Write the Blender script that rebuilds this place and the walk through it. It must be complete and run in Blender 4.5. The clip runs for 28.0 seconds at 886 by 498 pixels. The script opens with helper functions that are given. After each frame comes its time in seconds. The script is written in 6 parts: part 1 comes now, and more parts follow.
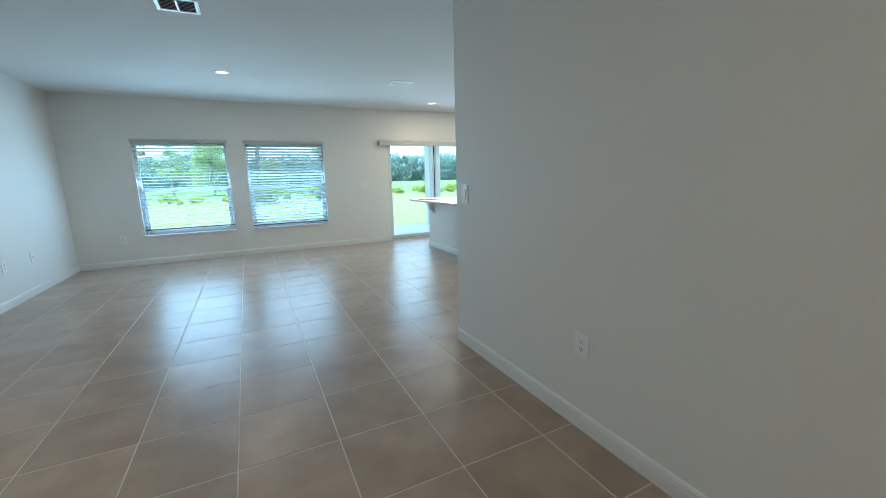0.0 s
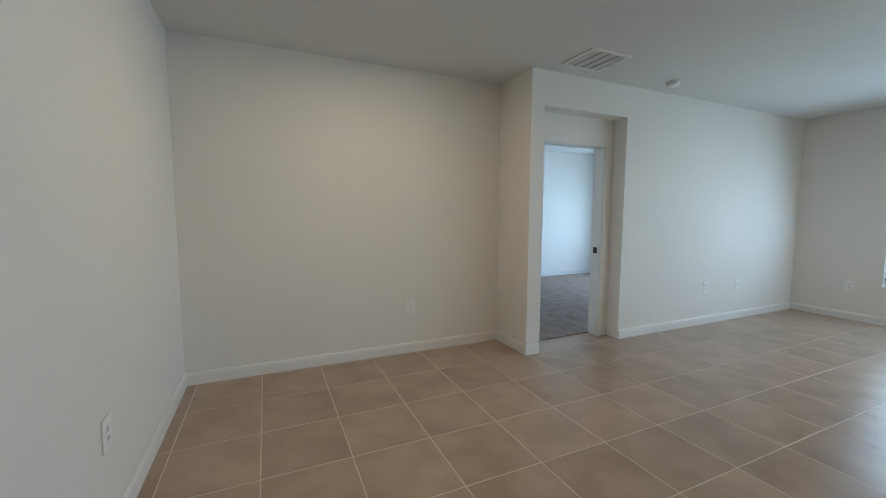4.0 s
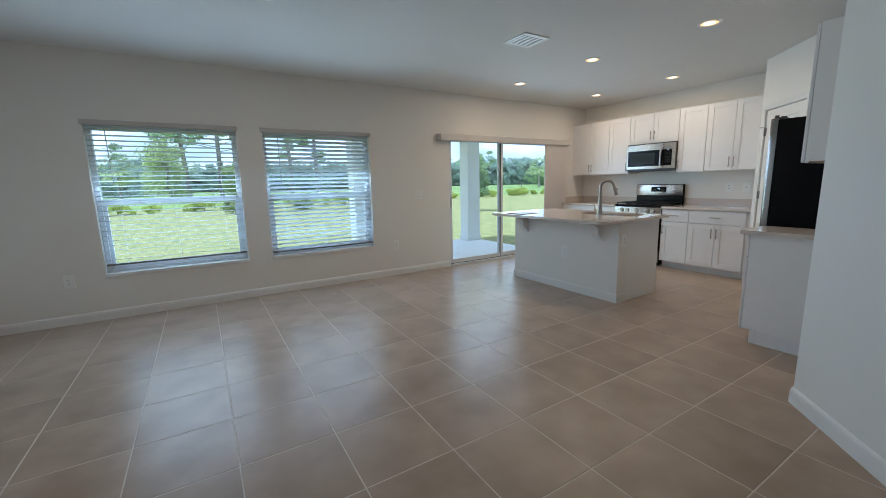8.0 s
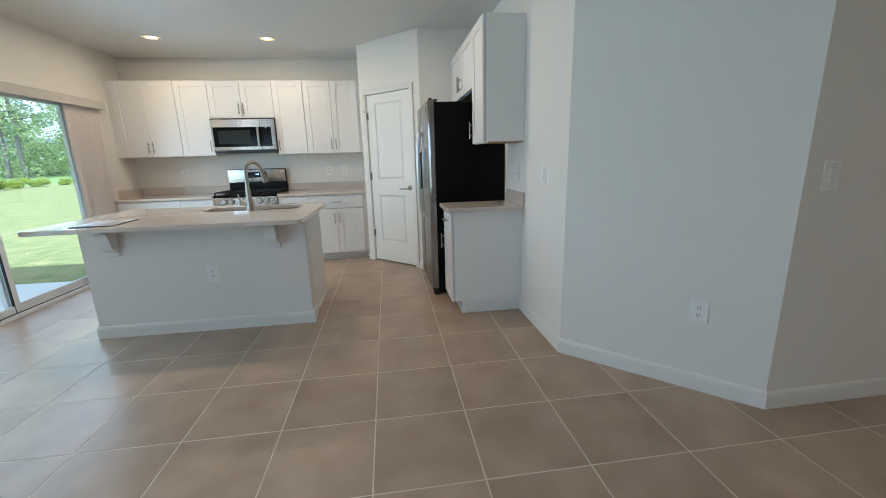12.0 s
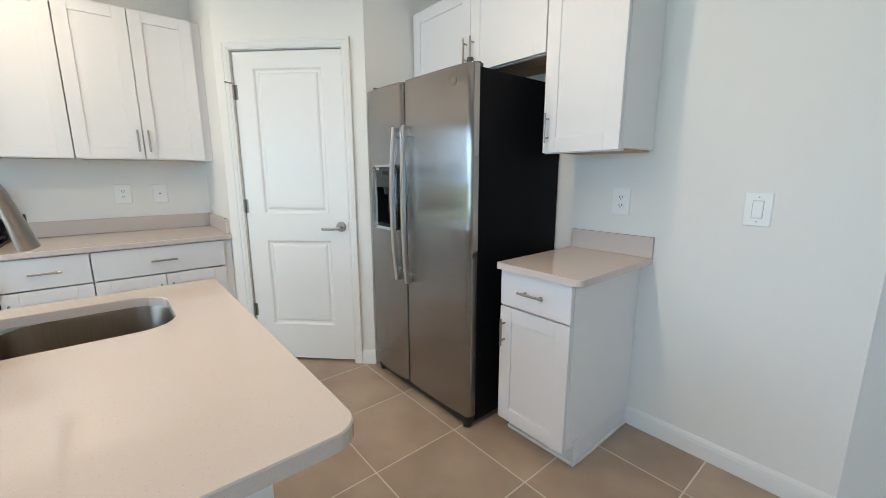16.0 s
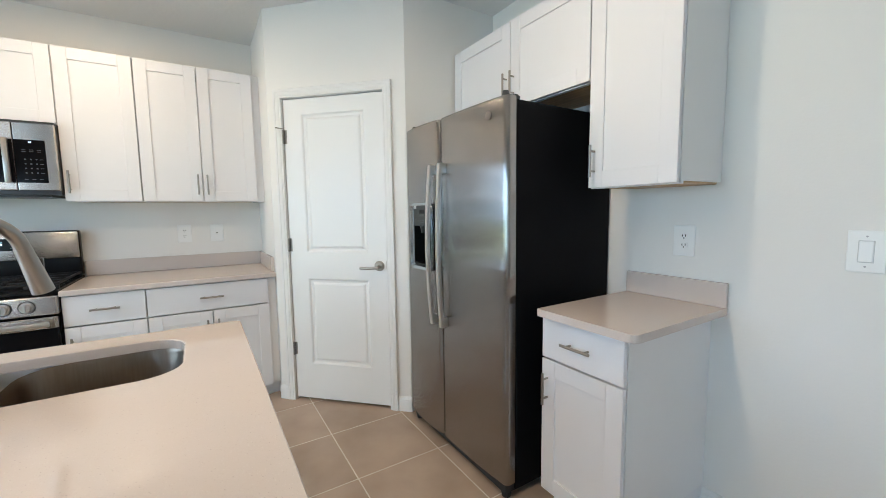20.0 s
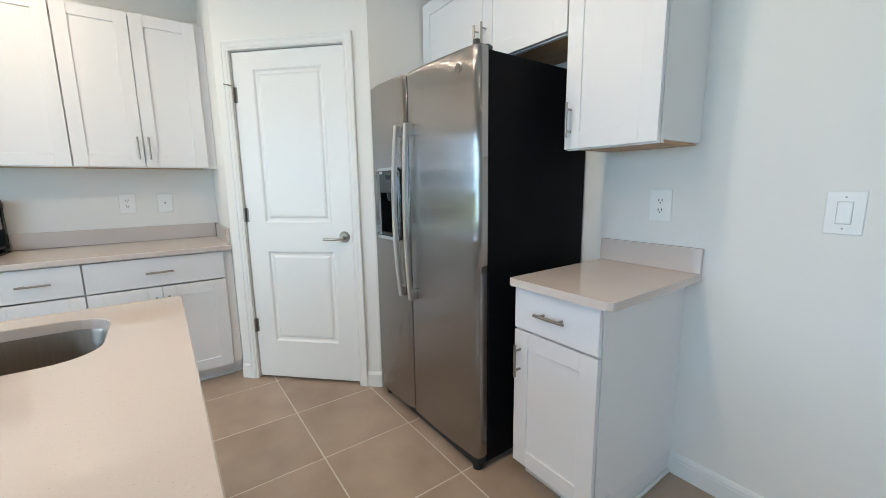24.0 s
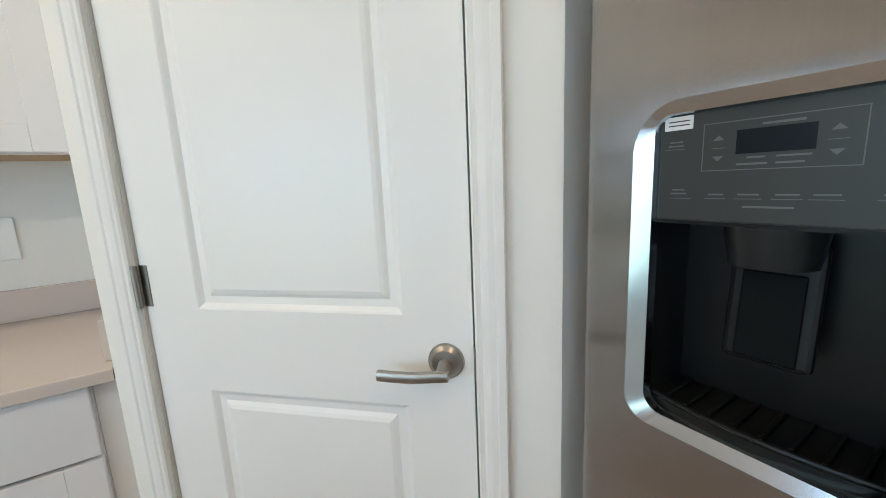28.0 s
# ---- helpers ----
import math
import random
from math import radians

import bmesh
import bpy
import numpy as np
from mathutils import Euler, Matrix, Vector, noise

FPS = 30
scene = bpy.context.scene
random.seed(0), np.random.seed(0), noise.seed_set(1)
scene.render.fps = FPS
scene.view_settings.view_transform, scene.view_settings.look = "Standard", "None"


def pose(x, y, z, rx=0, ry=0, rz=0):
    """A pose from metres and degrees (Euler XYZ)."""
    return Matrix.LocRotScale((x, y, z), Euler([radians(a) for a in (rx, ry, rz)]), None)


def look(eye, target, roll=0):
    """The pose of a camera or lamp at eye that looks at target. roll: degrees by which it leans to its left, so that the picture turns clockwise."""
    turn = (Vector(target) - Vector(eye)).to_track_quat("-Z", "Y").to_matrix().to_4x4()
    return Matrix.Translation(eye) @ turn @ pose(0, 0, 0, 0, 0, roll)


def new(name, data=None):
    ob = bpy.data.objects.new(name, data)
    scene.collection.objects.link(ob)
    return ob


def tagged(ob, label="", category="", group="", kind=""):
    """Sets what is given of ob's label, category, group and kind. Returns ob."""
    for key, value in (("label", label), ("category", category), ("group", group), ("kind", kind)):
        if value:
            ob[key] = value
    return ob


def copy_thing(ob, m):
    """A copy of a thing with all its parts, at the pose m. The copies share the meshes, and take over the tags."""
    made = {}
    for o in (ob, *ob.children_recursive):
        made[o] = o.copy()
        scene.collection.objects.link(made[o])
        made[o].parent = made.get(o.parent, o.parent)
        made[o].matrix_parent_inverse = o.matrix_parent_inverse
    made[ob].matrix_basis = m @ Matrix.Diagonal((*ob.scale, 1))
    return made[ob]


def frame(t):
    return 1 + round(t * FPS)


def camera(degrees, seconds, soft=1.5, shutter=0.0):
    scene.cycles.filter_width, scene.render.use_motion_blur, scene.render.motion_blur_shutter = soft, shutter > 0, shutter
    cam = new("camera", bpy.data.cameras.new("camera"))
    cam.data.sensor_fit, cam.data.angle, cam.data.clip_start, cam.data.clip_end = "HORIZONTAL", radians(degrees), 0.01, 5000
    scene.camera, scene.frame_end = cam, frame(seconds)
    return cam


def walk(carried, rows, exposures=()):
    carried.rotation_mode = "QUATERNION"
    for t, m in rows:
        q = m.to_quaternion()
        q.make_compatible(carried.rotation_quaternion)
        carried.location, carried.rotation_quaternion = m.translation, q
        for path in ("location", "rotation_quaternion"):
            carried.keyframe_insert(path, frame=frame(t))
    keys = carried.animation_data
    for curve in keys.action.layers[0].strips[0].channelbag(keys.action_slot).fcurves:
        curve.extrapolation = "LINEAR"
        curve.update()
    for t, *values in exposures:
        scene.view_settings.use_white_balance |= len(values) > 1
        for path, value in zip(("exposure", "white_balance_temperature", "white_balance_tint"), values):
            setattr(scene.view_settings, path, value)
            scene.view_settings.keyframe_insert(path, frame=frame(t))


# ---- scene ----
cam = camera(97.3, 28.0, soft=0.5)
PATH = [
    (0, (0.175, 0.16, 1.284), (1.044, 1.924, 0.919), -1.5),
    (0.5, (0.353, 0.375, 1.296), (0.507, 2.326, 0.884), -2.1),
    (1, (0.478, 0.549, 1.312), (-0.138, 2.402, 0.881), -2.2),
    (1.5, (0.517, 0.784, 1.283), (-0.661, 2.347, 0.869), -2.2),
    (2, (0.591, 0.987, 1.294), (-0.981, 2.16, 0.9), -1.8),
    (2.5, (0.774, 1.126, 1.295), (-0.995, 1.931, 0.823), -0.4),
    (4.5, (0.538, 1.129, 1.326), (-1.232, 2.06, 1.27), -0.5),
    (5, (0.316, 1.252, 1.312), (-1.139, 2.616, 1.166), -0.2),
    (5.5, (0.098, 1.48, 1.325), (-0.888, 3.203, 1.08), -0.5),
    (6, (-0.133, 1.679, 1.307), (-0.584, 3.604, 1.006), -1.2),
    (6.5, (-0.289, 1.897, 1.295), (-0.253, 3.871, 0.977), -2.1),
    (7, (-0.36, 2.184, 1.304), (0.086, 4.106, 0.981), -2.2),
    (7.5, (-0.415, 2.492, 1.29), (0.364, 4.303, 0.953), -1.7),
    (8, (-0.473, 2.782, 1.305), (0.558, 4.463, 0.971), -1.3),
    (8.5, (-0.486, 3.088, 1.296), (0.721, 4.649, 0.971), -1.1),
    (9, (-0.477, 3.397, 1.297), (0.933, 4.776, 0.965), -1.2),
    (9.5, (-0.452, 3.709, 1.302), (1.175, 4.821, 0.961), -1.3),
    (10, (-0.386, 3.965, 1.301), (1.418, 4.757, 0.958), -1.5),
    (10.5, (-0.288, 4.225, 1.302), (1.635, 4.64, 0.942), -1.8),
    (11, (-0.197, 4.44, 1.31), (1.756, 4.49, 0.88), -2.4),
    (11.5, (-0.116, 4.524, 1.275), (1.815, 4.31, 0.799), -2.2),
    (13.5, (1.035, 4.823, 1.293), (2.965, 4.504, 0.877), -0.8),
    (14, (1.323, 4.981, 1.316), (3.238, 4.534, 0.951), -0.5),
    (14.5, (1.58, 5.201, 1.323), (3.434, 4.545, 0.962), -0.8),
    (15, (1.839, 5.312, 1.292), (3.621, 4.477, 0.935), -1.2),
    (15.5, (2.089, 5.369, 1.296), (3.789, 4.382, 0.925), -1.0),
    (16, (2.314, 5.445, 1.291), (3.818, 4.181, 0.913), -0.1),
    (16.5, (2.476, 5.526, 1.31), (3.795, 4.068, 0.946), 0.1),
    (17, (2.525, 5.555, 1.299), (3.765, 4.021, 0.969), 0.3),
    (17.5, (2.536, 5.549, 1.297), (3.748, 3.982, 1.026), 0.3),
    (18, (2.539, 5.541, 1.295), (3.756, 3.971, 1.054), 0.2),
    (18.5, (2.533, 5.529, 1.304), (3.799, 3.995, 1.092), 0.2),
    (19, (2.495, 5.465, 1.312), (3.893, 4.046, 1.132), -0.0),
    (19.5, (2.409, 5.344, 1.312), (3.955, 4.087, 1.138), -0.5),
    (20, (2.36, 5.286, 1.298), (4.051, 4.235, 1.104), -0.8),
    (20.5, (2.368, 5.316, 1.286), (4.191, 4.553, 0.981), -1.4),
    (22.5, (2.365, 5.304, 1.261), (4.088, 4.343, 0.938), -2.0),
    (23, (2.36, 5.298, 1.256), (4.072, 4.31, 0.956), -1.4),
    (23.5, (2.367, 5.254, 1.256), (4.039, 4.201, 0.949), -1.1),
    (24, (2.441, 5.204, 1.254), (4.044, 4.053, 0.929), -0.8),
    (24.5, (2.613, 5.118, 1.263), (4.157, 3.907, 0.874), -0.7),
    (25, (2.788, 5.027, 1.249), (4.292, 3.799, 0.771), -0.4),
    (25.5, (3.037, 4.924, 1.242), (4.55, 3.723, 0.728), -0.3),
    (26, (3.275, 4.875, 1.255), (4.74, 3.575, 0.851), 0.7),
    (26.5, (3.497, 4.878, 1.317), (4.813, 3.377, 1.19), -0.8),
    (27, (3.649, 4.813, 1.318), (5.077, 3.416, 1.213), -1.7),
    (27.5, (3.846, 4.74, 1.314), (5.475, 3.613, 1.04), -2.5),
    (28, (4.13, 4.677, 1.273), (5.786, 3.609, 0.926), -2.6),
]
EXPOSURES = [(0.0, 0.90, 4380, -5), (1.0, 0.74, 4820, 0), (2.5, 0.76, 4900, 2), (5.0, 0.84, 4800, 3), (6.0, 0.30, 4700, 3), (7.0, 0.46, 4870, 6), (8.0, 0.24, 4900, 6), (9.0, 0.20, 5000, 7), (10.0, 0.20, 5000, 3), (11.2, 0.50, 4900, 2), (14.0, 0.58, 4970, 5), (17.0, 0.92, 4920, 4), (20.0, 0.87, 4950, 5), (22.5, 0.80, 4870, 4), (25.0, 0.96, 4800, 4), (26.0, 0.97, 4830, 3), (27.0, 0.60, 4930, 3), (28.0, 0.78, 4950, 4)]
walk(cam, [(t, look(eye, target, roll)) for t, eye, target, roll in PATH], EXPOSURES)

# ---- world, sun, large lights ----
world = bpy.data.worlds.new("sky")
scene.world = world
world.use_nodes = True
wn, wl = world.node_tree.nodes, world.node_tree.links
sky = wn.new("ShaderNodeTexSky")
sky.sky_type = "NISHITA"
sky.sun_disc = False
sky.sun_elevation, sky.sun_rotation = radians(72.7), radians(-95)
sky.air_density, sky.dust_density, sky.ozone_density = 1.0, 1.5, 1.2
wcoord = wn.new("ShaderNodeTexCoord")
wmap = wn.new("ShaderNodeMapping")
wmap.inputs["Scale"].default_value = (1.0, 1.0, 3.2)
wl.new(wcoord.outputs["Generated"], wmap.inputs["Vector"])
wnoise = wn.new("ShaderNodeTexNoise")
wnoise.inputs["Scale"].default_value = 2.6
wnoise.inputs["Detail"].default_value = 7
wnoise.inputs["Roughness"].default_value = 0.58
wl.new(wmap.outputs["Vector"], wnoise.inputs["Vector"])
wramp = wn.new("ShaderNodeValToRGB")
wramp.color_ramp.elements[0].position, wramp.color_ramp.elements[1].position = 0.28, 0.52
wl.new(wnoise.outputs["Fac"], wramp.inputs["Fac"])
wmix = wn.new("ShaderNodeMix")
wmix.data_type = "RGBA"
wmix.inputs[7].default_value = (9.8, 10.0, 10.8, 1)
wl.new(wramp.outputs["Color"], wmix.inputs[0])
wl.new(sky.outputs["Color"], wmix.inputs[6])
wl.new(wmix.outputs[2], wn["Background"].inputs["Color"])
wn["Background"].inputs["Strength"].default_value = 0.14

sun_data = bpy.data.lights.new("sun", "SUN")
sun_data.energy, sun_data.angle, sun_data.color = 5.0, radians(0.5), (1.0, 0.95, 0.86)
sun = new("sun", sun_data)
sun.matrix_world = look((-6.2, 0.6, 20), (0, 0, 0))


def area_lamp(name, x0, x1, z0, z1, y, watts, color, tilt=0.0, spread=180):
    """Daylight in an opening of the outer wall, shining into the room; tilt: degrees upwards."""
    data = bpy.data.lights.new(name, "AREA")
    data.shape, data.size, data.size_y = "RECTANGLE", x1 - x0, z1 - z0
    data.energy, data.color, data.spread = watts, color, radians(spread)
    ob = new(name, data)
    ob.matrix_world = look(((x0 + x1) / 2, y, (z0 + z1) / 2), ((x0 + x1) / 2, y - 1, (z0 + z1) / 2 + math.tan(radians(tilt))))
    return ob


# the sky shines down into the room, the sunlit lawn and patio shine up
SKYLIGHT, LAWNLIGHT = (0.82, 0.93, 1.0), (0.94, 0.99, 0.62)
for x0, x1, w in ((-1.31, -0.11, 13.5), (0.26, 1.47, 12.5)):
    area_lamp("window_sky_light", x0 - 0.03, x1 + 0.03, 0.48, 1.92, 8.022, w * 0.95, SKYLIGHT, -28)
    area_lamp("window_sky_light", x0, x1, 0.62, 1.89, 7.84, w * 0.34, SKYLIGHT, -8)
    area_lamp("window_lawn_light", x0, x1, 0.60, 1.50, 7.83, w * 0.12, LAWNLIGHT, 20)
area_lamp("slider_sky_light", 2.83, 4.72, 1.12, 1.88, 7.84, 10.0, SKYLIGHT, -16, 155)
area_lamp("slider_lawn_light", 2.83, 4.72, 0.3, 1.1, 7.83, 3.4, LAWNLIGHT, 12, 155)
area_lamp("bedroom_window_light", -5.0, -3.6, 0.5, 1.9, 7.8, 22, SKYLIGHT)

# ---- materials ----
MATS = {}


def material(name, color, rough=0.5, metal=0.0, vary=0.0, scale=4.0, bump=0.0, bump_scale=60.0, spread=None, coat=0.0,
             detail=5.0, second=None, amount=0.5, stretch=None, random_tint=0.0, rough_vary=0.0, distance=0.002, spec=0.5, island=False):
    """A procedural surface: base colour with cloudy variation towards 'second', fine relief, and a shade per object."""
    if name in MATS:
        return MATS[name]
    m = bpy.data.materials.new(name)
    m.use_nodes = True
    n, l = m.node_tree.nodes, m.node_tree.links
    b = n["Principled BSDF"]
    b.inputs["Roughness"].default_value, b.inputs["Metallic"].default_value = rough, metal
    b.inputs["Specular IOR Level"].default_value = spec
    b.inputs["Coat Weight"].default_value = coat
    b.inputs["Coat Roughness"].default_value = 0.08
    coord = n.new("ShaderNodeTexCoord")
    place = n.new("ShaderNodeMapping")
    l.new(coord.outputs["Object"], place.inputs["Vector"])
    if stretch:
        place.inputs["Scale"].default_value = stretch
    rnd = None
    if random_tint:
        rnd = n.new("ShaderNodeNewGeometry" if island else "ShaderNodeObjectInfo")
        rnd = rnd.outputs["Random Per Island" if island else "Random"]
        shift = n.new("ShaderNodeVectorMath")
        shift.operation = "MULTIPLY_ADD"
        l.new(rnd, shift.inputs[0])
        shift.inputs[1].default_value = (37, 91, 13)
        l.new(place.outputs["Vector"], shift.inputs[2])
        vec = shift.outputs["Vector"]
    else:
        vec = place.outputs["Vector"]
    col = tuple(color) + (1,)
    out = None
    if vary or second:
        big = n.new("ShaderNodeTexNoise")
        big.inputs["Scale"].default_value, big.inputs["Detail"].default_value = scale, detail
        l.new(vec, big.inputs["Vector"])
        ramp = n.new("ShaderNodeValToRGB")
        a, c = ramp.color_ramp.elements
        a.position, c.position = 0.5 - amount / 2, 0.5 + amount / 2
        a.color = tuple(v * (1 - vary) for v in color) + (1,)
        c.color = (tuple(second) + (1,)) if second else tuple(min(1, v * (1 + vary)) for v in color) + (1,)
        l.new(big.outputs["Fac"], ramp.inputs["Fac"])
        out = ramp.outputs["Color"]
        if rough_vary:
            mr = n.new("ShaderNodeMapRange")
            mr.inputs["From Min"].default_value, mr.inputs["From Max"].default_value = 0.3, 0.7
            mr.inputs["To Min"].default_value, mr.inputs["To Max"].default_value = rough - rough_vary, rough + rough_vary
            l.new(big.outputs["Fac"], mr.inputs["Value"])
            l.new(mr.outputs["Result"], b.inputs["Roughness"])
    if rnd is not None:
        hsv = n.new("ShaderNodeHueSaturation")
        mv = n.new("ShaderNodeMapRange")
        mv.inputs["To Min"].default_value, mv.inputs["To Max"].default_value = 1 - random_tint, 1 + random_tint
        l.new(rnd, mv.inputs["Value"])
        l.new(mv.outputs["Result"], hsv.inputs["Value"])
        hsv.inputs["Color"].default_value = col
        if out:
            l.new(out, hsv.inputs["Color"])
        out = hsv.outputs["Color"]
    if out:
        l.new(out, b.inputs["Base Color"])
    else:
        b.inputs["Base Color"].default_value = col
    if bump:
        fine = n.new("ShaderNodeTexNoise")
        fine.inputs["Scale"].default_value, fine.inputs["Detail"].default_value = bump_scale, 3
        l.new(vec, fine.inputs["Vector"])
        bn = n.new("ShaderNodeBump")
        bn.inputs["Strength"].default_value, bn.inputs["Distance"].default_value = bump, distance
        l.new(fine.outputs["Fac"], bn.inputs["Height"])
        l.new(bn.outputs["Normal"], b.inputs["Normal"])
    m["bsdf"] = b.name
    MATS[name] = m
    return m


def glow(name, color, strength):
    m = bpy.data.materials.new(name)
    m.use_nodes = True
    b = m.node_tree.nodes["Principled BSDF"]
    b.inputs["Base Color"].default_value = tuple(color) + (1,)
    b.inputs["Emission Color"].default_value = tuple(color) + (1,)
    b.inputs["Emission Strength"].default_value = strength
    return m


PAINT = material("wall_paint", (0.775, 0.760, 0.722), 0.62, vary=0.015, scale=0.9, bump=0.26, bump_scale=95, distance=0.002)
CEIL = material("ceiling_paint", (0.70, 0.695, 0.68), 0.85, vary=0.02, scale=1.2, bump=0.5, bump_scale=38, distance=0.003)
TRIM = material("trim_paint", (0.765, 0.76, 0.74), 0.45, vary=0.01, scale=3, bump=0.03, bump_scale=30)
DOOR = material("door_paint", (0.80, 0.80, 0.785), 0.36, vary=0.012, scale=2, bump=0.05, bump_scale=140, distance=0.0006)
CAB = material("cabinet_paint", (0.765, 0.755, 0.76), 0.34, vary=0.012, scale=2.5, bump=0.03, bump_scale=90, distance=0.0006)
CABSIDE = material("cabinet_side_laminate", (0.80, 0.79, 0.775), 0.42, vary=0.012, scale=2.5)
CABRAW = material("cabinet_underside_wood", (0.52, 0.36, 0.20), 0.6, vary=0.2, scale=6, stretch=(1, 8, 8), bump=0.1)
TILE = material("floor_tile", (0.35, 0.268, 0.198), 0.31, second=(0.445, 0.352, 0.270), vary=0.11, amount=0.48, scale=3.4, detail=5,
                bump=0.04, bump_scale=14, random_tint=0.05, distance=0.0015, spec=0.32)
TILE_REST = material("floor_tile_rest", (0.35, 0.268, 0.198), 0.31, second=(0.445, 0.352, 0.270), vary=0.11, amount=0.48, scale=3.4, detail=5,
                     bump=0.04, bump_scale=14, random_tint=0.05, distance=0.0015, spec=0.32, island=True)
GROUT = material("grout", (0.62, 0.57, 0.50), 0.9, vary=0.1, scale=8, bump=0.3, bump_scale=200)
CARPET = material("carpet", (0.33, 0.26, 0.22), 1.0, second=(0.44, 0.355, 0.305), vary=0.15, scale=7, bump=1.0, bump_scale=420, distance=0.01)
STEEL = material("stainless_steel", (0.53, 0.50, 0.47), 0.26, 1.0, vary=0.04, scale=5, stretch=(1, 1, 60))
FRIDGE = material("fridge_steel", (0.335, 0.322, 0.31), 0.17, 1.0, vary=0.03, scale=4, stretch=(60, 60, 1))
STEEL_H = material("stainless_steel_handle", (0.64, 0.62, 0.59), 0.30, 1.0)
NICKEL = material("brushed_nickel", (0.36, 0.335, 0.30), 0.32, 1.0, vary=0.04, scale=30)
SINK = material("sink_steel", (0.36, 0.30, 0.235), 0.30, 1.0, vary=0.08, scale=14, stretch=(1, 12, 1), bump=0.05, bump_scale=200)
BLACK = material("black_enamel", (0.007, 0.007, 0.008), 0.52, spec=0.06, vary=0.1, scale=6, bump=0.12, bump_scale=500, distance=0.0008)
ENAMEL = material("glossy_black_enamel", (0.008, 0.008, 0.009), 0.20, spec=0.14)
BLACKGLASS = material("black_glass", (0.005, 0.005, 0.006), 0.10, spec=0.13)
IRON = material("cast_iron", (0.009, 0.009, 0.010), 0.55, spec=0.25, bump=0.3, bump_scale=300)
DARKPLASTIC = material("dark_grey_plastic", (0.035, 0.037, 0.038), 0.35)
# black rubber, also on the sheet that stands for shade behind the pantry door
RUBBER = material("rubber_and_gap_shade", (0.02, 0.02, 0.02), 0.8)
VINYL = material("white_vinyl", (0.80, 0.81, 0.82), 0.35, vary=0.01)
SLAT = material("blind_slat", (0.74, 0.78, 0.81), 0.4, vary=0.02, scale=9)
VALANCE = material("blind_valance", (0.54, 0.52, 0.50), 0.5, vary=0.02, scale=9)
VANE = material("vertical_vane", (0.80, 0.755, 0.73), 0.5, vary=0.02, scale=6)
PLATE = material("switch_plate", (0.82, 0.82, 0.80), 0.3)
SLOT = material("outlet_slot", (0.05, 0.05, 0.05), 0.6)
CONCRETE = material("slab_concrete", (0.72, 0.725, 0.73), 0.8, vary=0.06, scale=1.5, bump=0.3, bump_scale=80)
STUCCO = material("stucco", (0.75, 0.75, 0.74), 0.9, vary=0.04, scale=2, bump=0.8, bump_scale=45, distance=0.006)
ALU = material("white_aluminium", (0.70, 0.71, 0.72), 0.35, 0.0)
GRASS = material("lawn_soil", (0.155, 0.195, 0.05), 0.95, second=(0.35, 0.305, 0.12), amount=0.55, vary=0.15, scale=4.5, detail=9, bump=1.0, bump_scale=14, distance=0.05)
FIELD = material("field_grass", (0.165, 0.255, 0.055), 0.95, second=(0.225, 0.285, 0.08), vary=0.2, scale=0.04, detail=8)
BARK = material("bark", (0.25, 0.225, 0.21), 0.95, vary=0.3, scale=5, stretch=(3, 3, 0.6), bump=1.0, bump_scale=12, distance=0.02)
LEAF = material("leaf", (0.33, 0.42, 0.22), 0.55, vary=0.3, scale=0.7, random_tint=0.35, island=True)
LEAF_L = material("leaf_light", (0.45, 0.51, 0.24), 0.55, vary=0.3, scale=0.7, random_tint=0.35, island=True)
# far leaves: distance haze painted into the colour, paler and bluer
LEAF_HAZE = material("leaf_far_haze", (0.39, 0.47, 0.40), 0.7, vary=0.3, scale=0.15, random_tint=0.3, island=True)

LEAF_S = material("leaf_shrub", (0.46, 0.52, 0.12), 0.55, vary=0.3, scale=0.7, random_tint=0.3, island=True)


def thin_leaf(m, share):
    """Lets light shine through thin leaves and thin white plastic."""
    n, l = m.node_tree.nodes, m.node_tree.links
    b = n["Principled BSDF"]
    tr, mix = n.new("ShaderNodeBsdfTranslucent"), n.new("ShaderNodeMixShader")
    l.new(b.inputs["Base Color"].links[0].from_socket, tr.inputs["Color"])
    mix.inputs[0].default_value = share
    l.new(b.outputs[0], mix.inputs[1])
    l.new(tr.outputs[0], mix.inputs[2])
    l.new(mix.outputs[0], n["Material Output"].inputs["Surface"])


for m in (LEAF, LEAF_L, LEAF_HAZE, LEAF_S):
    thin_leaf(m, 0.5)
for m, share in ((SLAT, 0.5), (VANE, 0.15), (VINYL, 0.4)):
    thin_leaf(m, share)
PAPER = material("paper", (0.62, 0.60, 0.57), 0.5)
PRINT = material("printed_ink", (0.05, 0.05, 0.055), 0.5)
WHITEINK = material("white_ink", (0.7, 0.7, 0.7), 0.5)
LAMPGLOW = glow("lamp_diffuser", (1.0, 0.72, 0.42), 3.6)
LAMPRIM = glow("lamp_rim", (1.0, 0.48, 0.15), 1.5)
SCREEN = material("screen_black", (0.022, 0.026, 0.025), 0.35, spec=0.15)
CLOCKGLOW = glow("clock_display", (0.75, 0.9, 1.0), 1.6)


